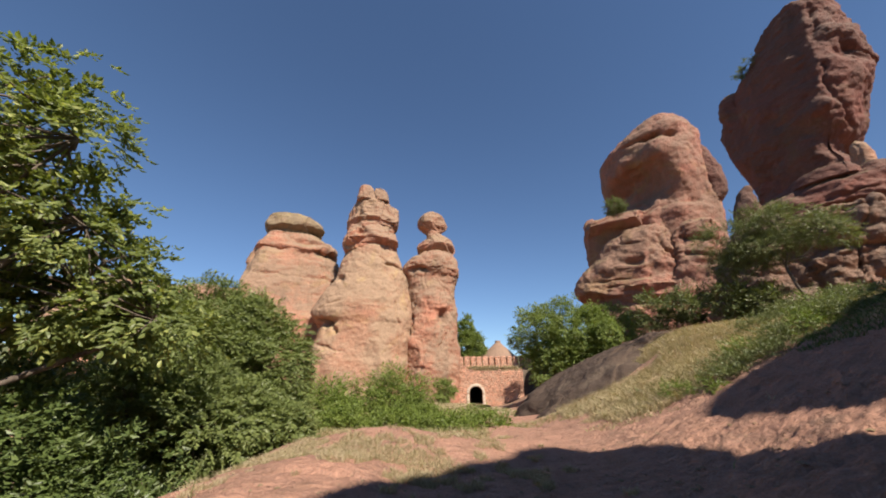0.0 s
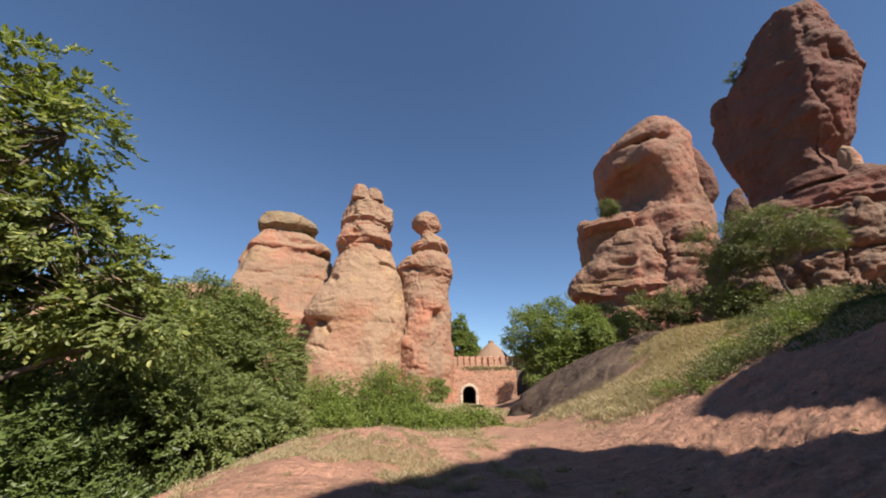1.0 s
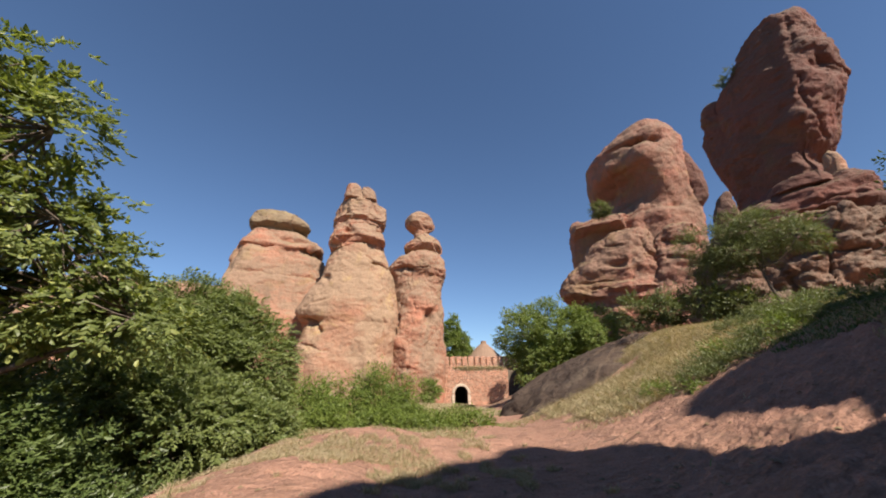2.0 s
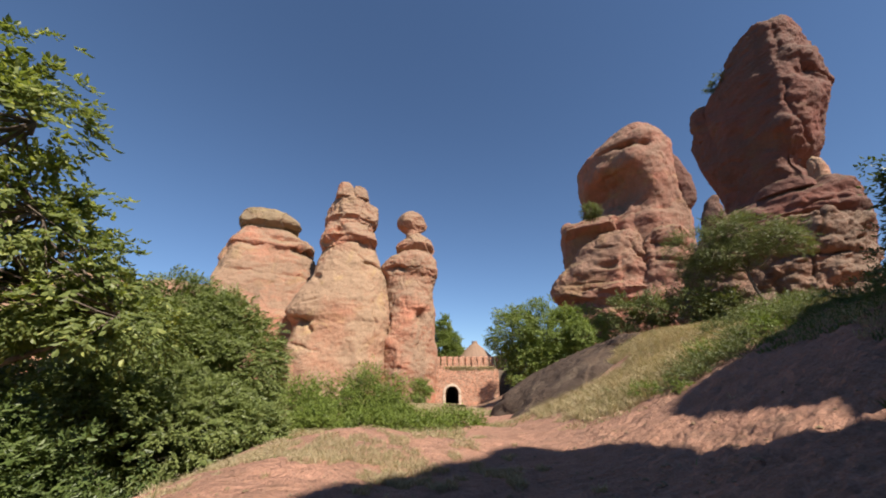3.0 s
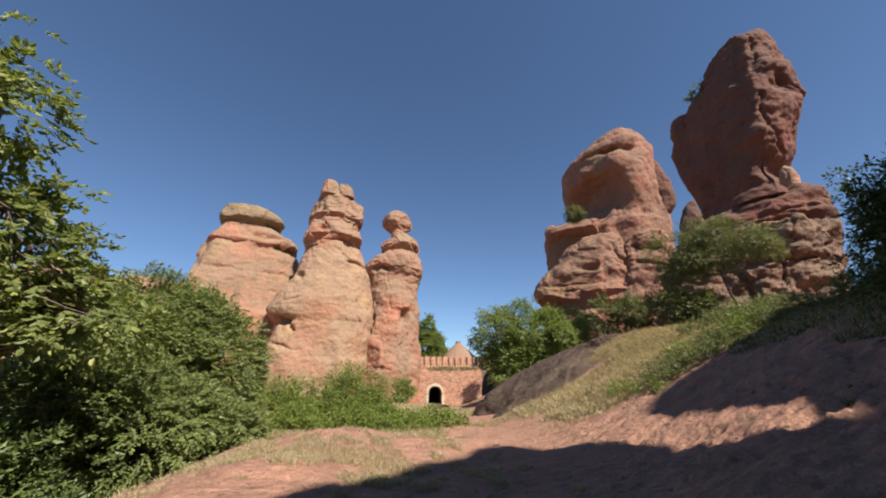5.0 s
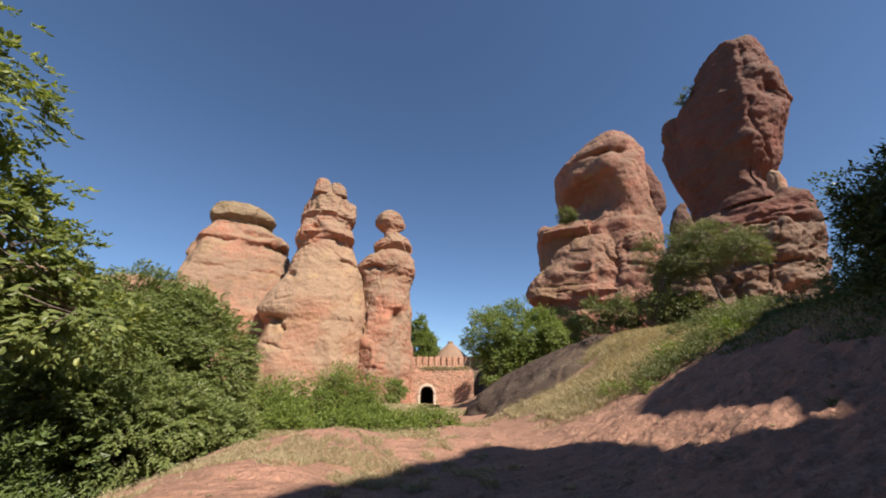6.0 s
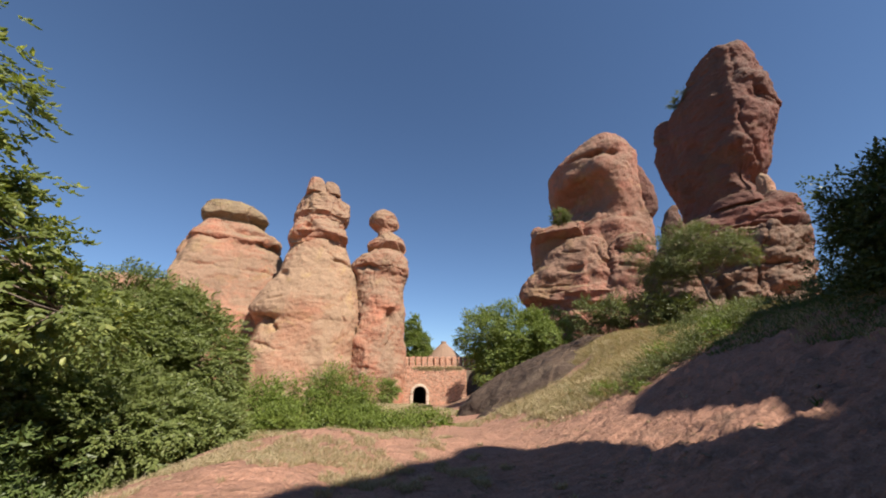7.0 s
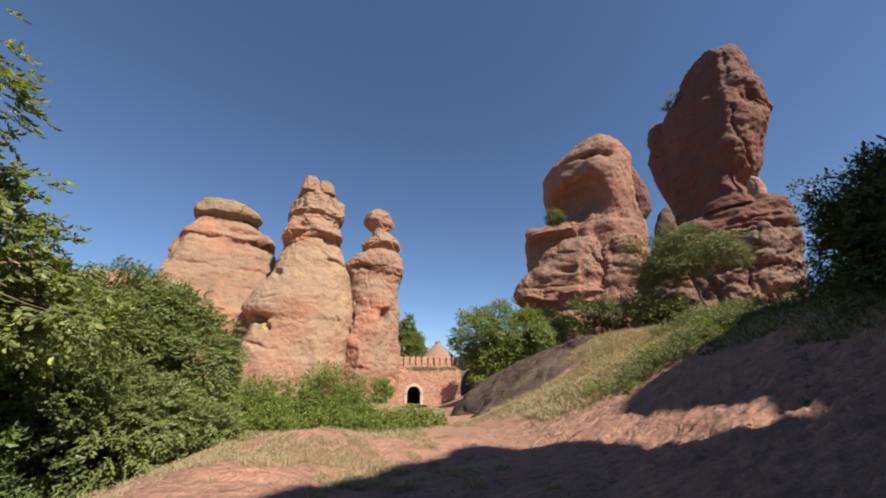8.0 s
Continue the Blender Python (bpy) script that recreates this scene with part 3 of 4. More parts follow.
part("lower_block", rock_mesh("lower_block", ROCK_RED, [(18.8, -2.0, 1.6, 3.4), (18.3, -2.2, 2.8, 3.9), (17.7, -2.4, 3.7, 4.2), (16.8, -2.7, 4.3, 4.4), (15.4, -3.1, 4.9, 4.6), (14.0, -3.7, 5.5, 4.8), (13.1, -4.2, 5.9, 4.9), (12.4, -4.2, 6.15, 4.9), (11.6, -3.9, 6.3, 4.9), (10.9, -3.4, 6.3, 4.9), (9.1, -2.9, 6.2, 4.9), (3, -3.4, 6.1, 4.9)],
                              44, 190, 240, 0.3, 0.13, 0.02, 0.12, 3.0, cuts=3, back=1.2, prow=(-1.0, 0.05, 0.3), fronts=((18.3, 0.6), (14, 0.0), (11.6, -0.6), (10.6, 0.9)),
                              dents=((-3.2, 14.4, 1.0, 0.45, 0.7), (-1.2, 10.0, 3.0, 0.5, 1.0), (-5.6, 11.6, 1.2, 0.25, 0.5)),
                              seams=((-0.6, 17.0, 1.2, 12.6, 0.18, 0.8), (1.2, 12.6, 2.4, 11.2, 0.16, 0.8), (0.0, 17.8, 0.5, 14.5, 0.1, 0.4), (-7.4, 12.4, -2.0, 12.7, 0.12, 0.4), (-4.8, 17.0, -1.2, 16.4, 0.1, 0.25))), r4)
part("side_block", rock_mesh("side_block", ROCK_RED, [(18.6, 3.4, 1.4, 2.0), (17.8, 3.2, 2.2, 2.6), (16.4, 2.8, 2.6, 2.9), (14.6, 2.4, 2.3, 2.9), (13.4, 2.4, 2.6, 3.0), (12.0, 2.0, 3.0, 3.2), (9, 1.5, 3.2, 3.2), (3, 1.2, 3.4, 3.2)],
                             47, 100, 160, 0.25, 0.2, 0.04, 0.2, 3.2, cuts=5, back=0.4, seams=((1.4, 17.0, 4.6, 15.6, 0.16, 0.8), (0.6, 14.6, 4.2, 13.6, 0.16, 0.7))), r4)
part("foot_stone", rock_mesh("foot_stone", ROCK_RED, [(9.3, -4.4, 0.8, 0.9), (8.8, -4.3, 1.2, 1.1), (8.2, -4.0, 1.3, 1.1), (7.4, -3.7, 1.2, 1.0), (6.5, -3.8, 1.25, 1.0), (3, -4.0, 1.4, 1.2)], 48, 60, 90, 0.1, 0.1, 0.05, 0.1, cuts=6, back=-4.0,
                             fronts=((8.8, -0.4), (8.0, 0.5)), seams=((-5.2, 8.4, -2.8, 7.6, 0.2, 0.7),)), r4)

# leaning tower on its platform
r5 = rock_thing("rock_tower", "dark red top-heavy rock tower balanced on a ledge", facing(50, 30))
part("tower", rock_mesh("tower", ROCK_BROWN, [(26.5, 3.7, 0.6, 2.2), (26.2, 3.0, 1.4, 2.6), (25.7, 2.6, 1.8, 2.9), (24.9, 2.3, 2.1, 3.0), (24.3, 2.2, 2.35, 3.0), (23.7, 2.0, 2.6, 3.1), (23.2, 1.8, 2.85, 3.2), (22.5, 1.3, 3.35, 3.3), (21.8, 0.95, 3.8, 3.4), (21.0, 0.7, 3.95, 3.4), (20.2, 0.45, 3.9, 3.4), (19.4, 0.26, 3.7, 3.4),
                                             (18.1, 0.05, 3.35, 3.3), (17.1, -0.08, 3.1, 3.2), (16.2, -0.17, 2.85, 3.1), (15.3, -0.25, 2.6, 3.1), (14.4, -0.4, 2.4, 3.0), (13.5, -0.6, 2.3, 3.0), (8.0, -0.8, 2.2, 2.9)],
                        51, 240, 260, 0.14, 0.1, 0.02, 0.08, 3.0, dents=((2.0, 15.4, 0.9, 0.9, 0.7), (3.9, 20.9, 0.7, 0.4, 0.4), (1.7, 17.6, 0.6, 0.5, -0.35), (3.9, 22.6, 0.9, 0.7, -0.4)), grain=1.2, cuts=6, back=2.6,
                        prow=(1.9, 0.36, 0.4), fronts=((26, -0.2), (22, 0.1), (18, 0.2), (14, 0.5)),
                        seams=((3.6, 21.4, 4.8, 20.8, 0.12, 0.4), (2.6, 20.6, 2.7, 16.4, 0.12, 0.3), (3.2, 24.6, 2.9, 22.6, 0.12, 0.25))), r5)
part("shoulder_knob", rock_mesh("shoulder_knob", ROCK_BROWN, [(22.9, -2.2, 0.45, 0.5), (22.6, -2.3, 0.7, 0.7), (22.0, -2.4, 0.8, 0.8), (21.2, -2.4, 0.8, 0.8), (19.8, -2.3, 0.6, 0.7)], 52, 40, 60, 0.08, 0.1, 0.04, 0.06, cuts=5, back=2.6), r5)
b5 = rock_thing("boulder", "small rounded pink boulder lying on the ledge", facing(50, 29.6), "boulders")
part("stone", rock_mesh("stone", ROCK, [(14.7, 2.35, 0.2, 0.2), (14.5, 2.35, 0.33, 0.35), (14.0, 2.35, 0.44, 0.45), (13.5, 2.3, 0.48, 0.45), (12.4, 2.25, 0.45, 0.45)], 53, 40, 70, 0.06, 0.05, 0.03, 0.05, cuts=4), b5)
r6 = rock_thing("rock_platform", "broad brown rock platform with bedding ledges under the tower", facing(52, 28.4), "rock platforms")
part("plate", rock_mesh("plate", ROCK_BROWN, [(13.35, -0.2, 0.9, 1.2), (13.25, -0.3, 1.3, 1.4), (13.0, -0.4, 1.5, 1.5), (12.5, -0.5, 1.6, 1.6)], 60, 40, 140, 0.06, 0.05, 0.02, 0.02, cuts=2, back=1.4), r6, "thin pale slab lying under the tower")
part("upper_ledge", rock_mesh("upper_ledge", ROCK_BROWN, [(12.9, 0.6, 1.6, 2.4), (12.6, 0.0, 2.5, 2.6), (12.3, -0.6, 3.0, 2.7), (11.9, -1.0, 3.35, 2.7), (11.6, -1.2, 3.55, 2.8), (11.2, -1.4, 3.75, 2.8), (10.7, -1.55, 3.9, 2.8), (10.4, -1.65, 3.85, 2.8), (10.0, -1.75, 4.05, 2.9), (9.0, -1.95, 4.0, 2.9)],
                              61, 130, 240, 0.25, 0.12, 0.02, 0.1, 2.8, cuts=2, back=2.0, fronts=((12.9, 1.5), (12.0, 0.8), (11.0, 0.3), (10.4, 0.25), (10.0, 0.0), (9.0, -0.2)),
                              dents=((0.4, 10.6, 1.3, 0.35, 0.7), (1.4, 10.3, 0.8, 0.4, 0.5)), seams=((-3.0, 11.2, 1.6, 11.4, 0.1, 0.2), (-2.0, 9.9, 2.2, 10.1, 0.12, 0.3))), r6)
part("base", rock_mesh("base", ROCK_CRUMBLE, [(10.2, -1.8, 3.7, 3.0), (9.4, -2.0, 4.0, 3.1), (8.1, -2.3, 4.1, 3.1), (7.0, -2.6, 4.2, 3.2), (5.8, -3.0, 4.2, 3.4), (3.5, -3.4, 4.4, 3.8), (0, -3.4, 4.8, 4.2)],
                       62, 200, 280, 0.3, 0.15, 0.03, 0.3, grain=2.2, cuts=3, back=0.9, seams=((-4.2, 8.2, 1.0, 7.9, 0.14, 0.4), (-2.4, 9.0, -1.8, 5.5, 0.14, 0.4))), r6, "crumbling grey-brown rock face")
r11 = rock_thing("rock_outcrop", "small dark jagged rock beside the tower's foot", facing(52, 28.8), "rock outcrops")
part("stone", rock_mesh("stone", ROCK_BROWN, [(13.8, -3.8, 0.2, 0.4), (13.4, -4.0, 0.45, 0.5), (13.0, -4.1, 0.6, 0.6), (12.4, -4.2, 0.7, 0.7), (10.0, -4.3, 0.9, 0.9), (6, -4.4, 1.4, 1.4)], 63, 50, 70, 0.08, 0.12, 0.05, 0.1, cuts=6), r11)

# dark slab beside the path, and low outcrops on the hillside
r7 = rock_thing("rock_slab", "low dark lichen-stained whaleback of bare rock", facing(19, 26), "rock slabs")
slab = part("slab", rock_mesh("slab", SLAB, [(1.5, 0.6, 3.4, 1.0), (1.25, 0.4, 4.7, 2.2), (0.6, 0.2, 5.4, 4.4), (-0.5, 0, 6.0, 6.4), (-2.6, 0, 6.4, 8.6)], 71, 90, 220, 0.3, 0.1, 0.04, 0.1, 2.3, cuts=5), r7)
slab.matrix_local = pose(1.9, -1.2, 1.7, 0, -21, -6)

r10 = rock_thing("rock_ridge", "low pink rock ridge running off behind the thicket", facing(-37, 54), "rock ridges")
part("stone", rock_mesh("stone", ROCK, [(13.4, 4.0, 4.5, 2.0), (13.0, 3.0, 8.0, 3.4), (11.8, 0.5, 11.5, 4.2), (8, 0, 13, 5), (-2, 0, 14, 6)], 75, 80, 220, 0.8, 0.25, 0.2, 0.3), r10)

# rock behind the tripod: it throws the shade over the foreground
r8 = rock_thing("rock_outcrop", "dark jagged rock outcrop standing in its own shade", pose(0.75, -7.5, 2.05), "rock outcrops")
part("stone", rock_mesh("stone", ROCK_BROWN, [(17.05, 10.95, 0.15, 0.4), (16.65, 10.85, 0.5, 0.7), (16.25, 10.6, 0.85, 0.8), (15.45, 10.25, 1.4, 0.9), (14.45, 9.4, 2.15, 1.0), (13.75, 8.9, 2.45, 1.1), (12.95, 8.25, 2.9, 1.3), (11.95, 7.75, 3.5, 1.5), (10.2, 6.2, 5.25, 1.7), (7, 4.3, 6.9, 2.4), (-5, 2.0, 9.2, 3.8)],
                        81, 120, 160, 0.05, 0.07, 0.03, 0.05, cuts=0), r8)
r9 = rock_thing("rock_tower", "massive shaded red rock tower on the hillside", pose(20.25, -8.0, 0))
part("stone", rock_mesh("stone", ROCK_BROWN, [(24.0, 2.5, 1.2, 0.8), (23.7, 3.05, 2.2, 1.0), (22.7, 3.95, 3.8, 1.5), (21.8, 4.3, 5.45, 1.8), (20.8, 4.2, 7.05, 2.0), (20.2, 3.95, 7.8, 2.2), (19.4, 3.5, 8.75, 2.4), (18.8, 3.2, 9.4, 2.6), (17.6, 3.1, 9.65, 2.8), (16.7, 2.95, 9.8, 2.9), (15.8, 2.75, 10.0, 3.1), (15, 2.5, 10.25, 3.2),
                                              (13, 2.35, 10.4, 3.5), (8, 2.5, 10.4, 4), (-2, 3.0, 11.0, 5)],
                        91, 120, 160, 0.08, 0.1, 0.03, 0.05, cuts=0), r9)


# ---- plants ----
rng = np.random.default_rng(7)


def unit(v):
    return v / (np.linalg.norm(v, axis=-1, keepdims=True) + 1e-9)


def leaf_arrays(pos, along, side, length, width, fold=0.25, fine=False):
    """Folded leaves: at each place, a blade along one way, spread to the side."""
    n = len(pos)
    nor = np.cross(along, side)
    L, W = np.asarray(length)[:, None], np.asarray(width)[:, None]
    if fine:
        k = ((0, 0, 0), (0.3, 0.5, fold), (0.68, 0.42, fold), (1, 0, -0.15), (0.68, -0.42, fold), (0.3, -0.5, fold), (0.5, 0, 0))
        tri = ((0, 6, 1), (1, 6, 2), (2, 6, 3), (3, 6, 4), (4, 6, 5), (5, 6, 0))
    else:
        k = ((0, 0, 0), (0.5, 0.5, fold), (1, 0, -0.1), (0.5, -0.5, fold))
        tri = ((0, 2, 1), (0, 3, 2))
    v = np.stack([pos + along * L * a + side * W * b + nor * W * c for a, b, c in k], 1)
    f = (np.arange(n)[:, None, None] * len(k) + np.array(tri)[None]).reshape(-1, 3)
    return v.reshape(-1, 3), f


def compound(tips, ways, pairs, rachis, leaflet, ratio=0.42, droop=0.35, fine=False):
    """A feathered leaf at each tip: pairs of leaflets along a drooping stalk."""
    n = len(tips)
    side = unit(np.cross(ways, rng.normal(0, 0.35, (n, 3)) + np.array([0, 0, 1])))
    pos, along, across, size = [], [], [], []
    scale = rng.uniform(0.7, 1.2, n)[:, None]
    for k in range(pairs + 1):
        t = (k + 0.6) / (pairs + 0.6)
        stem = tips + ways * rachis * t * scale + np.array([0, 0, -1]) * droop * rachis * t * t * scale
        for s in ((-1, 1) if k < pairs else (0,)):
            way = unit(side * s * 0.9 + ways * (0.6 if s else 1.0) + np.array([0, 0, -droop * 0.8]) + rng.normal(0, 0.16, (n, 3)))
            pos.append(stem)
            along.append(way)
            across.append(unit(np.cross(way, np.array([0, 0, 1]) * 0.7 + 0.7 * ways + rng.normal(0, 0.35, (n, 3)))))
            size.append(leaflet * scale[:, 0] * rng.uniform(0.75, 1.15, n))
    pos, along, across, size = (np.concatenate(a) for a in (pos, along, across, size))
    return leaf_arrays(pos, along, across, size, size * ratio, fine=fine)


def tube(points, radii, sides=7):
    points = np.array(points, float)
    d = unit(np.gradient(points, axis=0))
    a = unit(np.cross(d, np.array([0.31, 0.87, 0.12])))
    b = np.cross(d, a)
    th = np.linspace(0, 2 * np.pi, sides, endpoint=False)
    v = points[:, None] + np.array(radii)[:, None, None] * (a[:, None] * np.cos(th)[None, :, None] + b[:, None] * np.sin(th)[None, :, None])
    return v.reshape(-1, 3), grid_faces(len(points), sides)


def bend(a, b, n=7, sag=0.12):
    a, b = np.array(a, float), np.array(b, float)
    t = np.linspace(0, 1, n)[:, None]
    size = np.linalg.norm(b - a)
    mid = rng.normal(0, sag * size, 3) * 0.6 + np.array([0, 0, sag * size * 0.5])
    return a + (b - a) * t + mid * (4 * t * (1 - t)) + rng.normal(0, 0.015 * size, (n, 3)) * np.sin(np.pi * t)


def join(arrays):
    vs, fs, at = [], [], 0
    for v, f in arrays:
        vs.append(v)
        fs.append(f + at)
        at += len(v)
    return np.concatenate(vs), np.concatenate(fs)


def crown_tips(clumps, per_area, seed, gap=-0.15, shell=0.45, bite=0.45):
    """Twig ends in uneven clumps, denser near the outside, with holes."""
    tips, ways = [], []
    for cx, cy, cz, rx, ry, rz in clumps:
        n = int(per_area * (rx * ry + rx * rz + ry * rz) / 3 * 4)
        d = unit(rng.normal(0, 1, (n, 3)))
        lump = 1 + bite * fbm(d * 1.7 + seed + cx, 3, 0.6, seed)
        rad = (shell + (1 - shell) * rng.random(n) ** 0.6) * lump
        p = np.array([cx, cy, cz]) + d * rad[:, None] * np.array([rx, ry, rz])
        keep = fbm(p * (1.5 / max(0.6, min(rx, rz)) ** 0.5) + seed, 3, 0.6, seed + 4) > gap
        tips.append(p[keep])
        ways.append(unit(d[keep] + rng.normal(0, 0.4, (keep.sum(), 3)) + np.array([0, 0, 0.15])))
    return np.concatenate(tips), np.concatenate(ways)


def plant(name, label, category, base, clumps, material, per_area, pairs, rachis, leaflet, seed, trunk=0.0, ratio=0.42, gap=-0.15,
          shell=0.45, droop=0.35, fine=False, twigs=60, lean=None, group="", bite=0.45):
    """A tree or shrub: trunk with limbs to each clump, twigs, and a crown of feathered leaves. All places in world metres."""
    base = np.array([base[0], base[1], float(ground_z(base[0], base[1])) if len(base) < 3 else base[2]])
    ob = thing(name, label, category, tuple(base), group)
    local = [(c[0] - base[0], c[1] - base[1], c[2] - base[2], *c[3:]) for c in clumps]
    tips, ways = crown_tips(local, per_area, seed, gap, shell, bite)
    v, f = compound(tips, ways, pairs, rachis, leaflet, ratio, droop, fine)
    part("crown", mesh_of("crown", v, f, material, False), ob)
    centre = np.mean([c[:3] for c in local], 0)
    fork = np.array([centre[0] * 0.35, centre[1] * 0.35, max(0.15, min(centre[2] * 0.45, 2.4))]) if lean is None else np.array(lean) - base
    thick = trunk or 0.06
    stems = [tube(bend((0, 0, -0.3), fork, 8, 0.05), np.linspace(thick * 1.25, thick * 0.8, 8), 9)]
    for c in local:
        mid = np.array(c[:3])
        stems.append(tube(bend(fork, mid, 8), np.linspace(thick * 0.7, thick * 0.22, 8)))
        near = tips[np.argsort(np.linalg.norm((tips - mid) / np.array(c[3:]), axis=1))]
        for q in near[rng.integers(0, len(near) // 2 + 1, twigs // len(local) + 2)]:
            stems.append(tube(bend(mid, q, 6), np.linspace(thick * 0.22, thick * 0.04, 6), 5))
    v, f = join(stems)
    part("trunk", mesh_of("trunk", v, f, BARK), ob)
    return ob


# near walnut
plant("walnut_tree", "leafy green walnut tree with drooping feathered leaves", "tree", (-9.0, 4.9),
      [(-8.3, 5.2, 5.0, 2.0, 2.0, 1.6), (-8.2, 4.7, 6.25, 1.6, 1.5, 1.2), (-6.75, 5.4, 5.8, 0.9, 0.9, 0.65), (-6.65, 6.0, 4.3, 1.05, 1.1, 0.75), (-6.7, 6.4, 3.2, 1.4, 1.3, 1.0),
       (-5.4, 6.7, 2.7, 1.0, 0.9, 0.6), (-8.6, 6.0, 3.1, 1.4, 1.2, 0.9)], WALNUT, 270, 3, 0.24, 0.135, 3, 0.12, 0.5, 0.15, 0.5, 0.5, True, 90, bite=0.5)
# ash thicket
plant("ash_shrub", "dense ash shrub with fine grey-green leaves", "shrub", (-7.2, 12.4),
      [(-8.1, 12.4, 2.4, 2.6, 2.0, 2.5), (-6.3, 12.8, 1.9, 1.6, 1.5, 2.1), (-10.0, 11.6, 2.3, 2.4, 1.8, 2.0), (-5.6, 12.4, 0.0, 1.4, 1.3, 1.4), (-7.0, 11.2, 1.3, 1.8, 1.3, 1.8)], ASH, 400, 4, 0.31, 0.145, 5, 0.08, 0.36, -0.35, 0.6, 0.4, False, 60, group="thicket", bite=0.3)
plant("ash_shrub", "low spreading ash shrub with green leaves", "shrub", (-6.2, 9.8),
      [(-6.0, 9.8, 0.6, 1.7, 1.4, 1.4), (-4.7, 10.6, 0.0, 1.3, 1.2, 1.0), (-7.6, 9.4, 0.9, 1.8, 1.4, 1.7)], ASH, 480, 4, 0.26, 0.12, 6, 0.05, 0.4, -0.35, 0.55, 0.4, False, 40, group="thicket", bite=0.3)
# no shadow reaches this elder; the darkened leaf green stands in for it
plant("elder_shrub", "elder shrub with broad leaves coloured darker for shade", "shrub", (-6.6, 7.0),
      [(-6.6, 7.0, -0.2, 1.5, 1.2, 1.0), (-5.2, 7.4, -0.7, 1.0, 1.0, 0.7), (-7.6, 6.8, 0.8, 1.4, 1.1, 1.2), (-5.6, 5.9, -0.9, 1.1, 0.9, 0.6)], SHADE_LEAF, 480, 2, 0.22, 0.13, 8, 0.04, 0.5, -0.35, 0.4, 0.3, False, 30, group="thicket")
# fresh green weeds beyond the hump
for k, (x, y, z, rx, ry, rz) in enumerate(((-2.6, 20.0, 0.9, 1.9, 1.6, 1.4), (-5.6, 18.6, 0.7, 1.7, 1.5, 1.2), (-0.9, 18.6, -0.05, 1.4, 1.3, 0.8), (1.7, 16.6, -0.15, 1.1, 1.0, 0.75),
                                         (-3.8, 16.0, 0.1, 1.6, 1.3, 0.8), (-1.6, 15.6, 0.0, 1.5, 1.2, 0.65), (0.4, 15.6, -0.1, 1.1, 0.9, 0.6))):
    plant("bush", "bright green leafy bush on the path's edge", "bush", (x, y), [(x, y, z, rx, ry, rz), (x + 0.4, y - 0.5, z - 0.4, rx * 0.8, ry * 0.8, rz * 0.8)],
          GREEN, 400, 2, 0.18, 0.12, 20 + k, 0.03, 0.45, -0.3, 0.4, 0.1, False, 16, group="bushes by the path")
plant("bush", "small dark bush at the foot of the rock tower", "bush", (0.1, 44.0), [(0.1, 44.0, 0.9, 1.1, 1.0, 1.3)], FAR_LEAF, 270, 2, 0.3, 0.2, 31, 0.05, 0.5, -0.3, 0.4, 0.1, False, 10, group="far bushes")
# round tree by the gate
plant("tree", "round bushy green tree beside the slab", "tree", (11.5, 34.5),
      [(9.6, 35.0, 6.0, 2.9, 2.6, 3.0), (12.4, 34.0, 5.9, 3.2, 2.8, 3.3), (15.2, 32.8, 5.4, 2.6, 2.4, 2.5), (10.6, 34.0, 3.6, 2.8, 2.4, 1.8)], FAR_LEAF, 270, 2, 0.32, 0.2, 41, 0.18, 0.5, -0.15, 0.5, 0.2, False, 50)
# wispy tree under the platform
plant("acacia_tree", "wispy grey-green tree with a leaning trunk", "tree", (16.1, 15.1),
      [(14.7, 16.6, 8.5, 1.5, 1.4, 0.9), (15.9, 15.6, 8.9, 1.6, 1.4, 0.9), (16.9, 14.5, 8.0, 1.4, 1.2, 0.7), (15.2, 16.0, 7.5, 1.5, 1.3, 0.7), (14.4, 16.8, 7.2, 0.9, 0.9, 0.6)], OLIVE, 340, 4, 0.26, 0.10, 43, 0.07, 0.3, -0.1, 0.45, 0.15, False, 60, lean=(15.7, 15.5, 6.7))
plant("bush", "grey-green shrub growing at the rock's foot", "bush", (14.1, 17.2), [(13.9, 17.2, 5.6, 0.9, 0.9, 0.9), (15.0, 16.4, 5.2, 0.9, 0.9, 0.7)], OLIVE, 280, 2, 0.26, 0.16, 44, 0.05, 0.5, -0.2, 0.4, 0.1, False, 16, group="hillside bushes")
plant("bush", "olive green shrub growing at the rock's foot", "bush", (14.0, 24.2), [(14.4, 24.2, 6.2, 1.3, 1.2, 1.2), (16.2, 23.2, 6.2, 1.3, 1.2, 1.2)], OLIVE, 240, 2, 0.3, 0.18, 45, 0.05, 0.5, -0.1, 0.4, 0.1, False, 16, group="hillside bushes")
plant("bush", "small bush rooted on the rock ledge", "bush", (18.5, 34.0, 18.4), [(18.5, 34.0, 19.4, 0.9, 0.9, 0.9)], OLIVE, 315, 2, 0.26, 0.16, 46, 0.04, 0.5, -0.1, 0.4, 0.1, False, 12, group="ledge bushes")
plant("bush", "small bush clinging to the tower's top", "bush", (23.4, 20.2, 22.6), [(23.2, 20.3, 23.9, 0.65, 0.65, 0.75)], OLIVE, 315, 2, 0.24, 0.14, 47, 0.04, 0.5, -0.1, 0.4, 0.1, False, 12, group="ledge bushes")
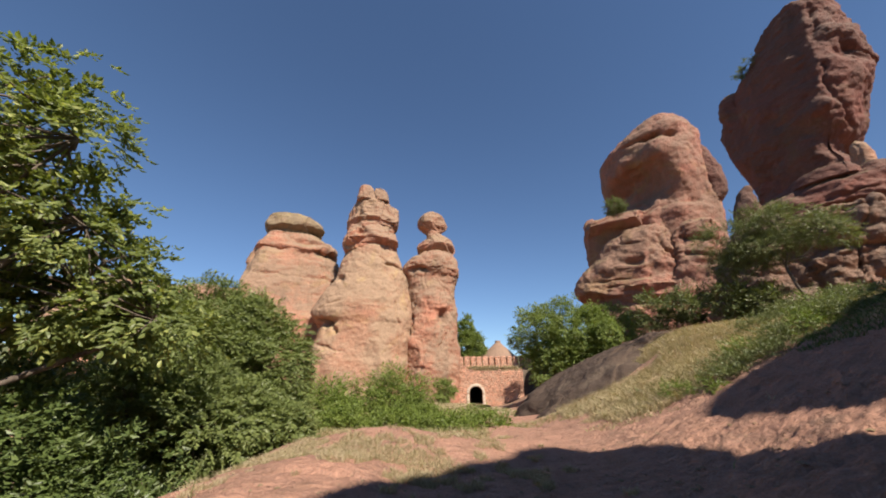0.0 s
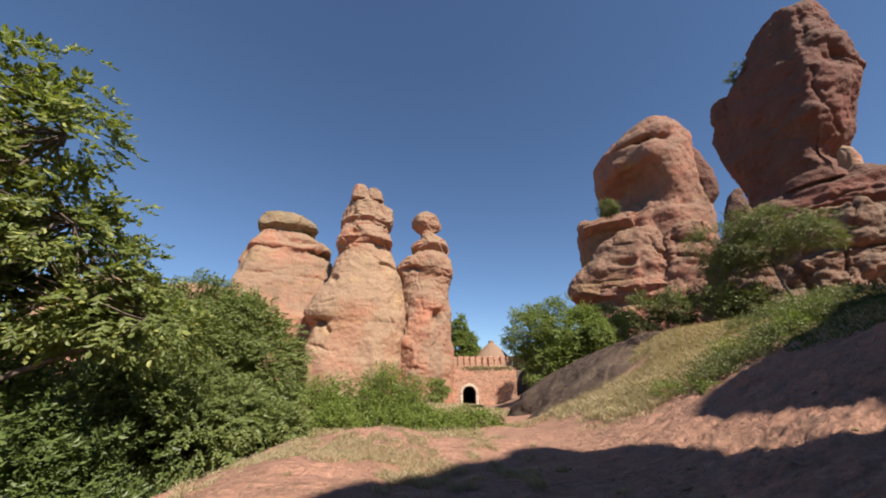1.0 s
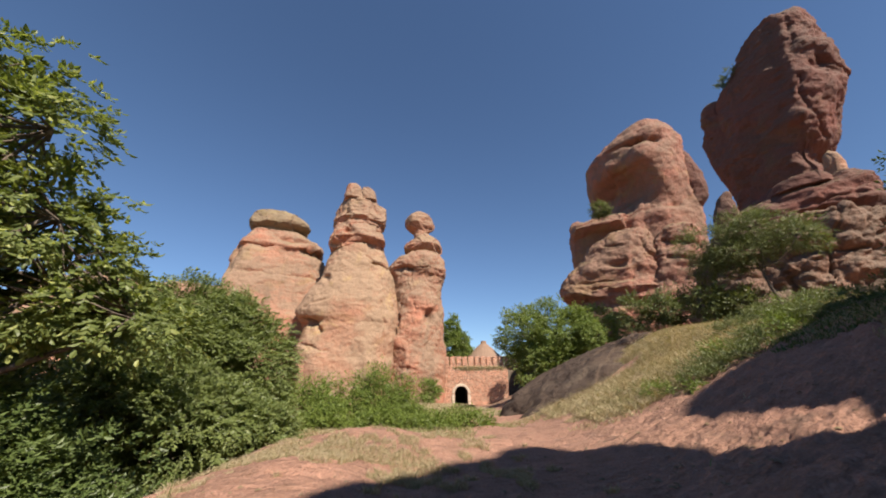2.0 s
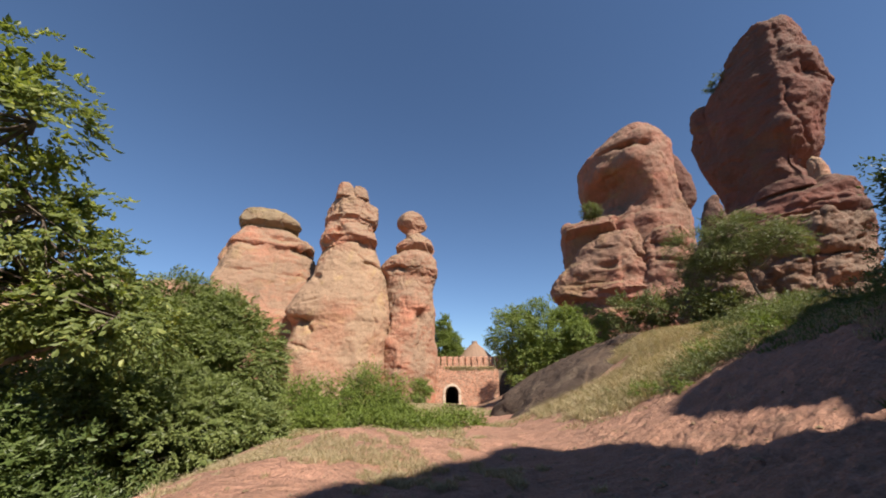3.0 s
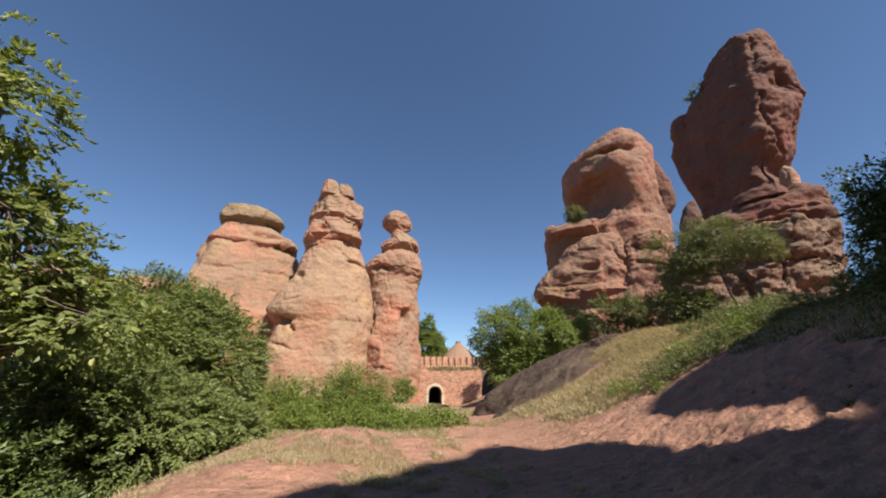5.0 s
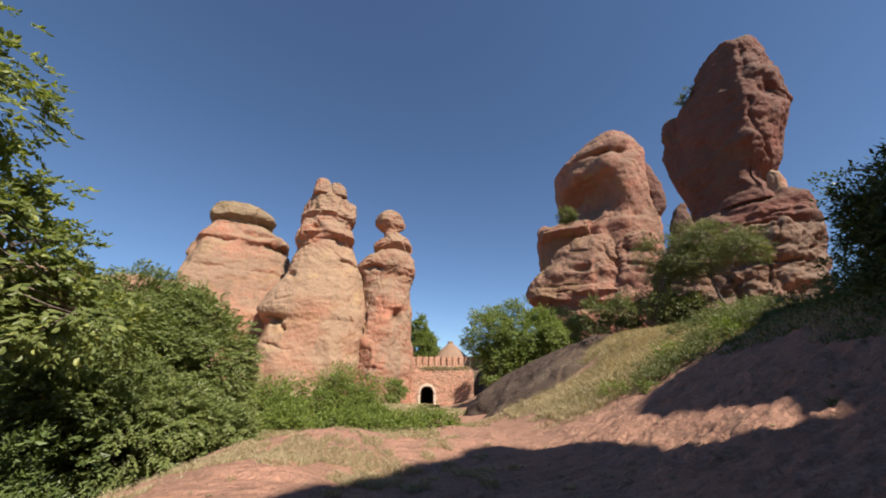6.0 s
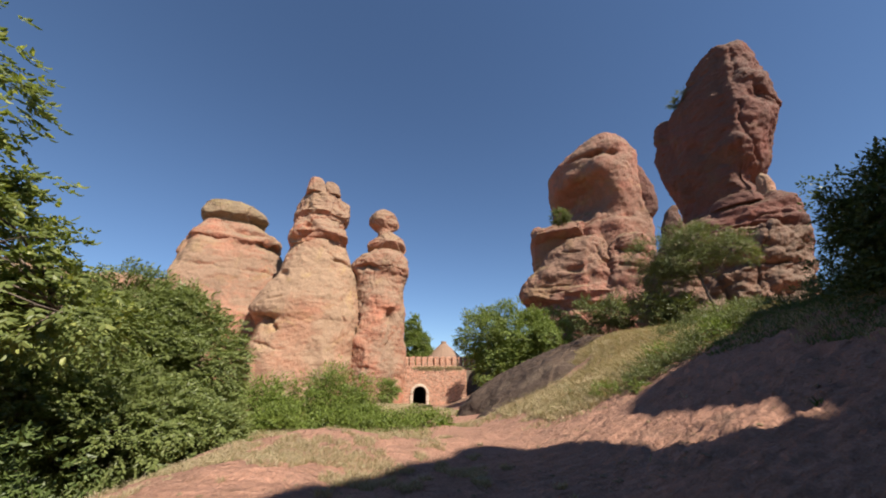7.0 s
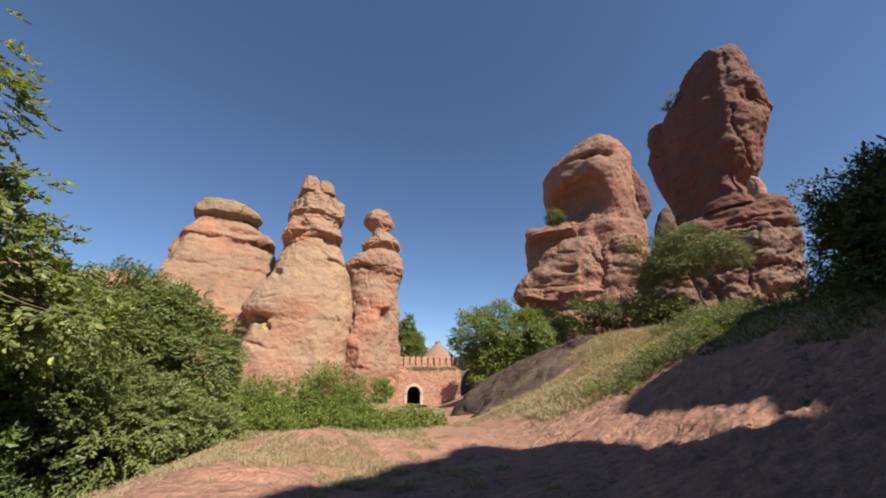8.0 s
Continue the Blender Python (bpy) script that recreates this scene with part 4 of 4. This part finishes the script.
for k, (x, y, w) in enumerate(((10.9, 12.6, 0.7), (12.2, 12.4, 0.9), (14.4, 12.6, 1.0), (6.6, 12.4, 0.4), (13.2, 11.6, 0.9))):
    z = float(ground_z(x, y))
    plant("weed_bush", "low grey-green weedy bush on the hillside", "bush", (x, y), [(x, y, z + 0.25 * w, w, w, 0.5 * w), (x + 0.5 * w, y - 0.2, z + 0.15 * w, 0.7 * w, 0.7 * w, 0.45 * w)],
          OLIVE, 420, 2, 0.14, 0.075, 120 + k, 0.02, 0.45, -0.2, 0.3, 0.1, False, 12, group="hillside weeds")
for k, (x, y, w) in enumerate(((6.5, 9.6, 0.4), (7.0, 9.6, 0.5), (7.7, 10.0, 0.55), (8.5, 10.4, 0.6), (8.1, 9.3, 0.55), (8.9, 9.5, 0.6), (9.5, 9.5, 0.65), (10.0, 9.4, 0.6), (10.4, 9.2, 0.55), (6.4, 10.6, 0.4), (9.4, 10.3, 0.5), (10.6, 10.2, 0.7), (11.2, 10.4, 0.7))):
    z = float(ground_z(x, y))
    plant("weed_bush", "low grey-green weedy bush on the sunny bank", "bush", (x, y), [(x, y, z + 0.25 * w, w, w, 0.6 * w), (x + 0.5 * w, y - 0.2, z + 0.15 * w, 0.7 * w, 0.7 * w, 0.5 * w)],
          OLIVE if k % 3 else GREEN, 420, 2, 0.14, 0.07, 180 + k, 0.02, 0.45, -0.2, 0.3, 0.1, False, 12, group="sunny weeds")
# weeds in the darkened green deepen the shade of the slope
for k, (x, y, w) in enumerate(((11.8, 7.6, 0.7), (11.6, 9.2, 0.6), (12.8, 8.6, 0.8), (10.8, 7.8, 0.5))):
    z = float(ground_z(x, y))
    plant("weed_bush", "low weedy bush on the shaded slope, leaves coloured darker for shade", "bush", (x, y), [(x, y, z + 0.2 * w, w, w, 0.45 * w), (x + 0.5 * w, y - 0.2, z + 0.1 * w, 0.7 * w, 0.7 * w, 0.4 * w)],
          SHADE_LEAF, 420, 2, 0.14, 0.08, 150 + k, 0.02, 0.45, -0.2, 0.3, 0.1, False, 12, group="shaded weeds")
# added tree, kept out of view, that cuts sky light on the slope
plant("sky_blocker_tree", "unseen broad tree added to block sky light from the slope", "tree", (16.0, 0.2), [(15.8, 0.4, 8.2, 3.0, 3.0, 2.4), (17.4, 1.4, 7.2, 2.6, 2.4, 2.2), (16.2, 0.6, 10.0, 2.4, 2.4, 1.6)],
      SHADE_LEAF, 160, 2, 0.26, 0.2, 170, 0.2, 0.6, -0.2, 0.4, 0.2, False, 40)
# bush in the shade on the hillside; its leaf colour is darkened to deepen that
plant("hazel_bush", "tall green bush half in shade, leaves coloured darker for it", "bush", (11.2, 4.6),
      [(11.4, 4.4, 4.6, 2.2, 1.8, 1.7), (10.3, 5.0, 5.2, 1.1, 1.0, 0.9), (12.0, 3.6, 5.6, 1.6, 1.4, 1.0), (10.4, 5.0, 3.6, 1.5, 1.3, 1.2), (11.4, 5.4, 3.2, 1.6, 1.4, 1.4), (12.6, 5.2, 4.0, 1.6, 1.4, 1.6), (13.0, 7.2, 4.4, 1.2, 1.1, 1.0), (10.0, 5.3, 4.6, 0.9, 0.8, 0.9)], HAZEL_SHADE, 382, 2, 0.2, 0.12, 48, 0.08, 0.5, -0.15, 0.5, 0.2, False, 50)
plant("poplar_tree", "far green tree behind the wall", "tree", (4.6, 63.0), [(4.4, 63.0, 7.5, 2.4, 2.2, 2.6), (4.0, 63.0, 10.6, 1.2, 1.2, 2.4), (5.6, 63, 6.5, 2.0, 2.0, 2.2)], FAR_LEAF, 180, 2, 0.4, 0.3, 49, 0.15, 0.5, -0.15, 0.5, 0.1, False, 16)


# ---- gate and walls ----
def arch_wall(name, material, width, height, thick, arch_x, arch_w, arch_h):
    """A wall with an arched passage through it; origin at its lower left front."""
    n = 12
    r = arch_w / 2
    curve = [(arch_x - r, 0.0)] + [(arch_x - r * math.cos(math.pi * k / n), arch_h - r + r * math.sin(math.pi * k / n)) for k in range(n + 1)] + [(arch_x + r, 0.0)]
    bm = bmesh.new()
    xs = [0.0] + [c[0] for c in curve] + [width]
    low = [0.0] + [c[1] for c in curve] + [0.0]

    def row(values, y):
        return [bm.verts.new((x, y, z)) for x, z in zip(xs, values)]

    fl, ft, bl, bt = row(low, 0.0), row([height] * len(xs), 0.0), row(low, thick), row([height] * len(xs), thick)
    for k in range(len(xs) - 1):
        level = abs(xs[k + 1] - xs[k]) < 1e-6          # the upright jambs
        if not level:
            bm.faces.new((fl[k], fl[k + 1], ft[k + 1], ft[k]))
            bm.faces.new((bl[k + 1], bl[k], bt[k], bt[k + 1]))
            bm.faces.new((ft[k], ft[k + 1], bt[k + 1], bt[k]))
        bm.faces.new((fl[k + 1], fl[k], bl[k], bl[k + 1]))
    bm.faces.new((fl[0], ft[0], bt[0], bl[0]))
    bm.faces.new((ft[-1], fl[-1], bl[-1], bt[-1]))
    me = bpy.data.meshes.new(name)
    bm.to_mesh(me)
    bm.free()
    me.materials.append(material)
    return me


gate = thing("fortress_gate", "ruined red masonry gate wall with an arched passage", "gate")
gate.matrix_world = pose(0.4, 51.0, -1.2, 0, 0, -4)
part("wall", arch_wall("wall", MASONRY, 10.2, 4.7, 15.0, 3.9, 1.7, 2.75), gate)
for k in range(13):                                 # pale voussoirs and jambs of the arch
    a = math.pi * (k + 0.5) / 13
    st = part("voussoir", box_mesh("voussoir", (0.27, 0.3, 0.34), PLASTER, bevel=0.04, jitter=0.03, seed=k), gate, "pale cut arch stone" if k == 0 else "")
    st.matrix_local = Matrix.Translation((3.9 - 1.04 * math.cos(a), -0.02, 1.9 + 1.04 * math.sin(a))) @ pose(0, 0, 0, 0, 90 - math.degrees(a) + 180, 0)
for side in (-1, 1):
    for k in range(4):
        st = part("jamb_stone", box_mesh("jamb_stone", (0.36, 0.3, 0.42), PLASTER, bevel=0.04, jitter=0.03, seed=40 + k), gate)
        st.location = (3.9 + side * 1.05, -0.02, 0.22 + k * 0.44)
rnd = random.Random(5)
for k in range(28):                                 # broken coping stones
    w = rnd.uniform(0.3, 0.55)
    st = part("coping_stone", box_mesh("coping_stone", (w, rnd.uniform(0.5, 0.9), rnd.uniform(0.16, 0.34)), MASONRY, bevel=0.05, jitter=0.05, seed=60 + k), gate)
    st.location = (0.2 + k * 0.36, 0.4 + rnd.uniform(0, 0.2), 4.76 + rnd.uniform(-0.05, 0.06))

# added stop at the passage's far end, dark to keep the arch black
part("passage_end", box_mesh("passage_end", (2.6, 0.4, 3.4), SHADE_STONE, (3.9, 15.1, 1.6), 0.02), gate)
# the wall faces away from the sun; its dark colour stands in for that
side_wall = thing("side_wall", "masonry wall running back from the gate, coloured dark for shade", "wall")
side_wall.matrix_world = pose(10.5, 50.3, -1.0, 0, 0, 28)
part("wall", box_mesh("wall", (5.2, 1.0, 4.6), SHADE_STONE, (2.6, 0.6, 2.3), 0.08, 0.06), side_wall)

parapet = thing("parapet_wall", "pale battlemented parapet wall with loopholes", "wall")
parapet.matrix_world = pose(2.2, 56.5, 0.0, 0, 0, -3)
part("wall", box_mesh("wall", (12.6, 0.8, 1.1), PARAPET, (6.3, 0.4, 3.9), 0.05, 0.03), parapet)
for k in range(13):
    m = part("merlon", box_mesh("merlon", (rnd.uniform(0.72, 0.8), 0.6, rnd.uniform(1.3, 1.45)), PARAPET, (0, 0, 0.5), 0.06, 0.05, k), parapet)
    m.location = (0.45 + k * 0.92, 0.4, 4.6)

hut = thing("round_hut", "round stone turret with a conical tiled roof", "turret", (9.2, 62.0, 0.0))
th = np.linspace(0, 2 * np.pi, 24, endpoint=False)
prof = ((2.3, 0.0), (2.3, 5.9), (3.2, 5.8), (3.1, 6.0), (1.6, 7.4), (0.55, 8.3), (0.5, 8.35), (0.45, 8.75), (0.02, 8.8))
v = np.array([(r * math.cos(a), r * math.sin(a), z) for r, z in prof[:2] for a in th])
part("wall", mesh_of("wall", v, grid_faces(2, 24), PARAPET), hut)
v = np.array([(r * math.cos(a), r * math.sin(a), z) for r, z in prof[1:] for a in th])
part("roof", mesh_of("roof", v, grid_faces(8, 24), ROOF, False), hut, "conical brown tiled roof with a knob")


# ---- grass and weeds ----
def blades(name, label, xy, height, width, material, lean=0.5):
    n = len(xy)
    base = np.column_stack([xy, ground_z(xy[:, 0], xy[:, 1]) - 0.02])
    a = rng.uniform(0, 2 * np.pi, n)
    side = np.stack([np.cos(a), np.sin(a), 0 * a], -1) * (width * rng.uniform(0.6, 1.3, n))[:, None]
    h = height * rng.uniform(0.45, 1.2, n)
    tip_off = rng.normal(0, lean, (n, 2)) * h[:, None]
    mid = base + np.column_stack([tip_off * 0.3, h * 0.6])
    tip = base + np.column_stack([tip_off, h * (1 - 0.15 * rng.random(n))])
    v = np.stack([base - side, base + side, mid + side * 0.7, mid - side * 0.7, tip], 1).reshape(-1, 3)
    f = (np.arange(n)[:, None, None] * 5 + np.array(((0, 1, 2), (0, 2, 3), (3, 2, 4)))[None]).reshape(-1, 3)
    return tagged(new(name, mesh_of(name, v, f, material, False)), label, "grass", kind="stuff")


def scatter(n, x0, x1, y0, y1, mask, clump=0.9, seed=0):
    p = np.column_stack([rng.uniform(x0, x1, n), rng.uniform(y0, y1, n)])
    w = mask(p[:, 0], p[:, 1]) + 0.45 * fbm(np.column_stack([p * clump, p[:, :1] * 0]), 3, 0.6, seed)
    return p[w > 0.5]


def hump_mask(x, y):
    return 0.75 * np.exp(-(((x + 1.6) / 2.2) ** 2 + ((y - 7.7) / 1.0) ** 2) * 0.9)


def path_line(y):
    return 1.1 + 0.13 * y


def slope_mask(x, y):
    d = x - path_line(y)
    return 0.8 * step(1.0, 2.0, d) * np.maximum(step(8.6, 11.0, y + 0.35 * np.clip(d - 3, 0, 20)), step(5.0, 6.5, d) * step(0, 2, y)) * step(30, 12, d)


blades("dry_grass", "short dry yellow-green grass on the bare hump", scatter(170000, -6, 2.5, 5, 11, lambda x, y: 1.1 * hump_mask(x, y) + 0.12, 2.6, 3), 0.11, 0.005, DRY, 0.7)
blades("hill_grass", "dry grass on the sunny hillside", scatter(190000, 2, 26, 2, 30, lambda x, y: slope_mask(x, y) - 0.12, 1.3, 5), 0.15, 0.009, DRY, 1.0)
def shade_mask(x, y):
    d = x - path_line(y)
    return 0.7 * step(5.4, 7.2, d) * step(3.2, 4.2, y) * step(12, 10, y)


# grass in the darkened green, carrying part of the slope's shade in its colour
blades("shade_grass", "grass on the shaded slope, its green darkened for shade", scatter(60000, 5, 17, 0, 12, shade_mask, 0.9, 15), 0.13, 0.012, SHADE_LEAF, 0.9)
blades("straw_grass", "pale straw grass on the sunny bank", scatter(120000, 4, 17, 10, 23, lambda x, y: 0.8 * step(1.6, 2.6, x - path_line(y)), 0.8, 16), 0.22, 0.012, DRY, 1.0)
blades("hill_weeds", "green weeds among the hillside grass", scatter(60000, 3, 22, 0, 22, lambda x, y: (slope_mask(x, y) - 0.6) * step(6, 9, y) * step(15, 11.5, y), 0.5, 8), 0.24, 0.012, MEADOW, 0.8)
def tufts(name, label, m, x0, x1, y0, y1, z, n, height, material):
    p = np.column_stack([rng.uniform(x0, x1, n), rng.uniform(y0, y1, n)])
    p = p[fbm(np.column_stack([p * 0.8, p[:, :1] * 0]), 3, 0.6, 77) > -0.2]
    q = np.array([m @ Vector((a, b, z)) for a, b in p])
    ob = blades(name, label, q[:, :2], height, 0.02, material)
    co = np.empty(len(ob.data.vertices) * 3, np.float32)
    ob.data.vertices.foreach_get("co", co)
    co = co.reshape(-1, 5, 3)
    co[:, :, 2] += (q[:, 2] - ground_z(q[:, 0], q[:, 1]))[:, None]
    ob.data.vertices.foreach_set("co", co.ravel())
    return ob


tufts("wall_grass", "dry grass growing on top of the gate wall", gate.matrix_world, 0.1, 10.1, 0.02, 1.4, 4.7, 14000, 0.7, DRY)
blades("straw_slope", "dry straw grass on the slope before the gate", scatter(60000, -5, 5, 24, 50, lambda x, y: 0.62 + 0 * x, 0.35, 12), 0.3, 0.02, DRY, 0.8)
blades("meadow_grass", "green grass by the path to the gate", scatter(120000, -14, 9, 11, 50, lambda x, y: 0.7 * step(1.0, 2.0, np.abs(x - path_line(y))) * step(0, -1, x - path_line(y) - 1), 0.3, 11), 0.2, 0.012, MEADOW, 0.8)


# ---- loose stones and dry stalks ----
def pebbles(n, mask, x0, x1, y0, y1, seed):
    p = scatter(n, x0, x1, y0, y1, mask, 1.1, seed)
    base = np.array([(1, 0, 0), (0, 1, 0), (-1, 0, 0), (0, -1, 0), (0, 0, 0.7), (0.7, 0.7, 0.3), (-0.7, 0.7, 0.35), (-0.7, -0.7, 0.3), (0.7, -0.7, 0.25)])
    tri = np.array([(0, 5, 4), (5, 1, 4), (1, 6, 4), (6, 2, 4), (2, 7, 4), (7, 3, 4), (3, 8, 4), (8, 0, 4)])
    size = rng.uniform(0.01, 0.045, len(p)) * rng.uniform(0.5, 1.2, len(p))
    v = np.column_stack([p, ground_z(p[:, 0], p[:, 1])])[:, None] + (base[None] * rng.uniform(0.6, 1.3, (len(p), 9, 3))) * size[:, None, None]
    f = (np.arange(len(p))[:, None, None] * 9 + tri[None]).reshape(-1, 3)
    return tagged(new("gravel", mesh_of("gravel", v.reshape(-1, 3), f, ROCK, False)), "loose reddish stones scattered on the earth", "gravel", kind="stuff")


pebbles(1600, lambda x, y: 0.5 + 0 * x, -4, 9, 4, 15, 61)
stalks = np.column_stack([rng.normal(-5.6, 0.6, 70), rng.normal(6.0, 0.4, 70)])
blades("dry_stalks", "tall dry grass stalks in the shaded hollow", stalks, 0.6, 0.005, OLIVE, 0.35)
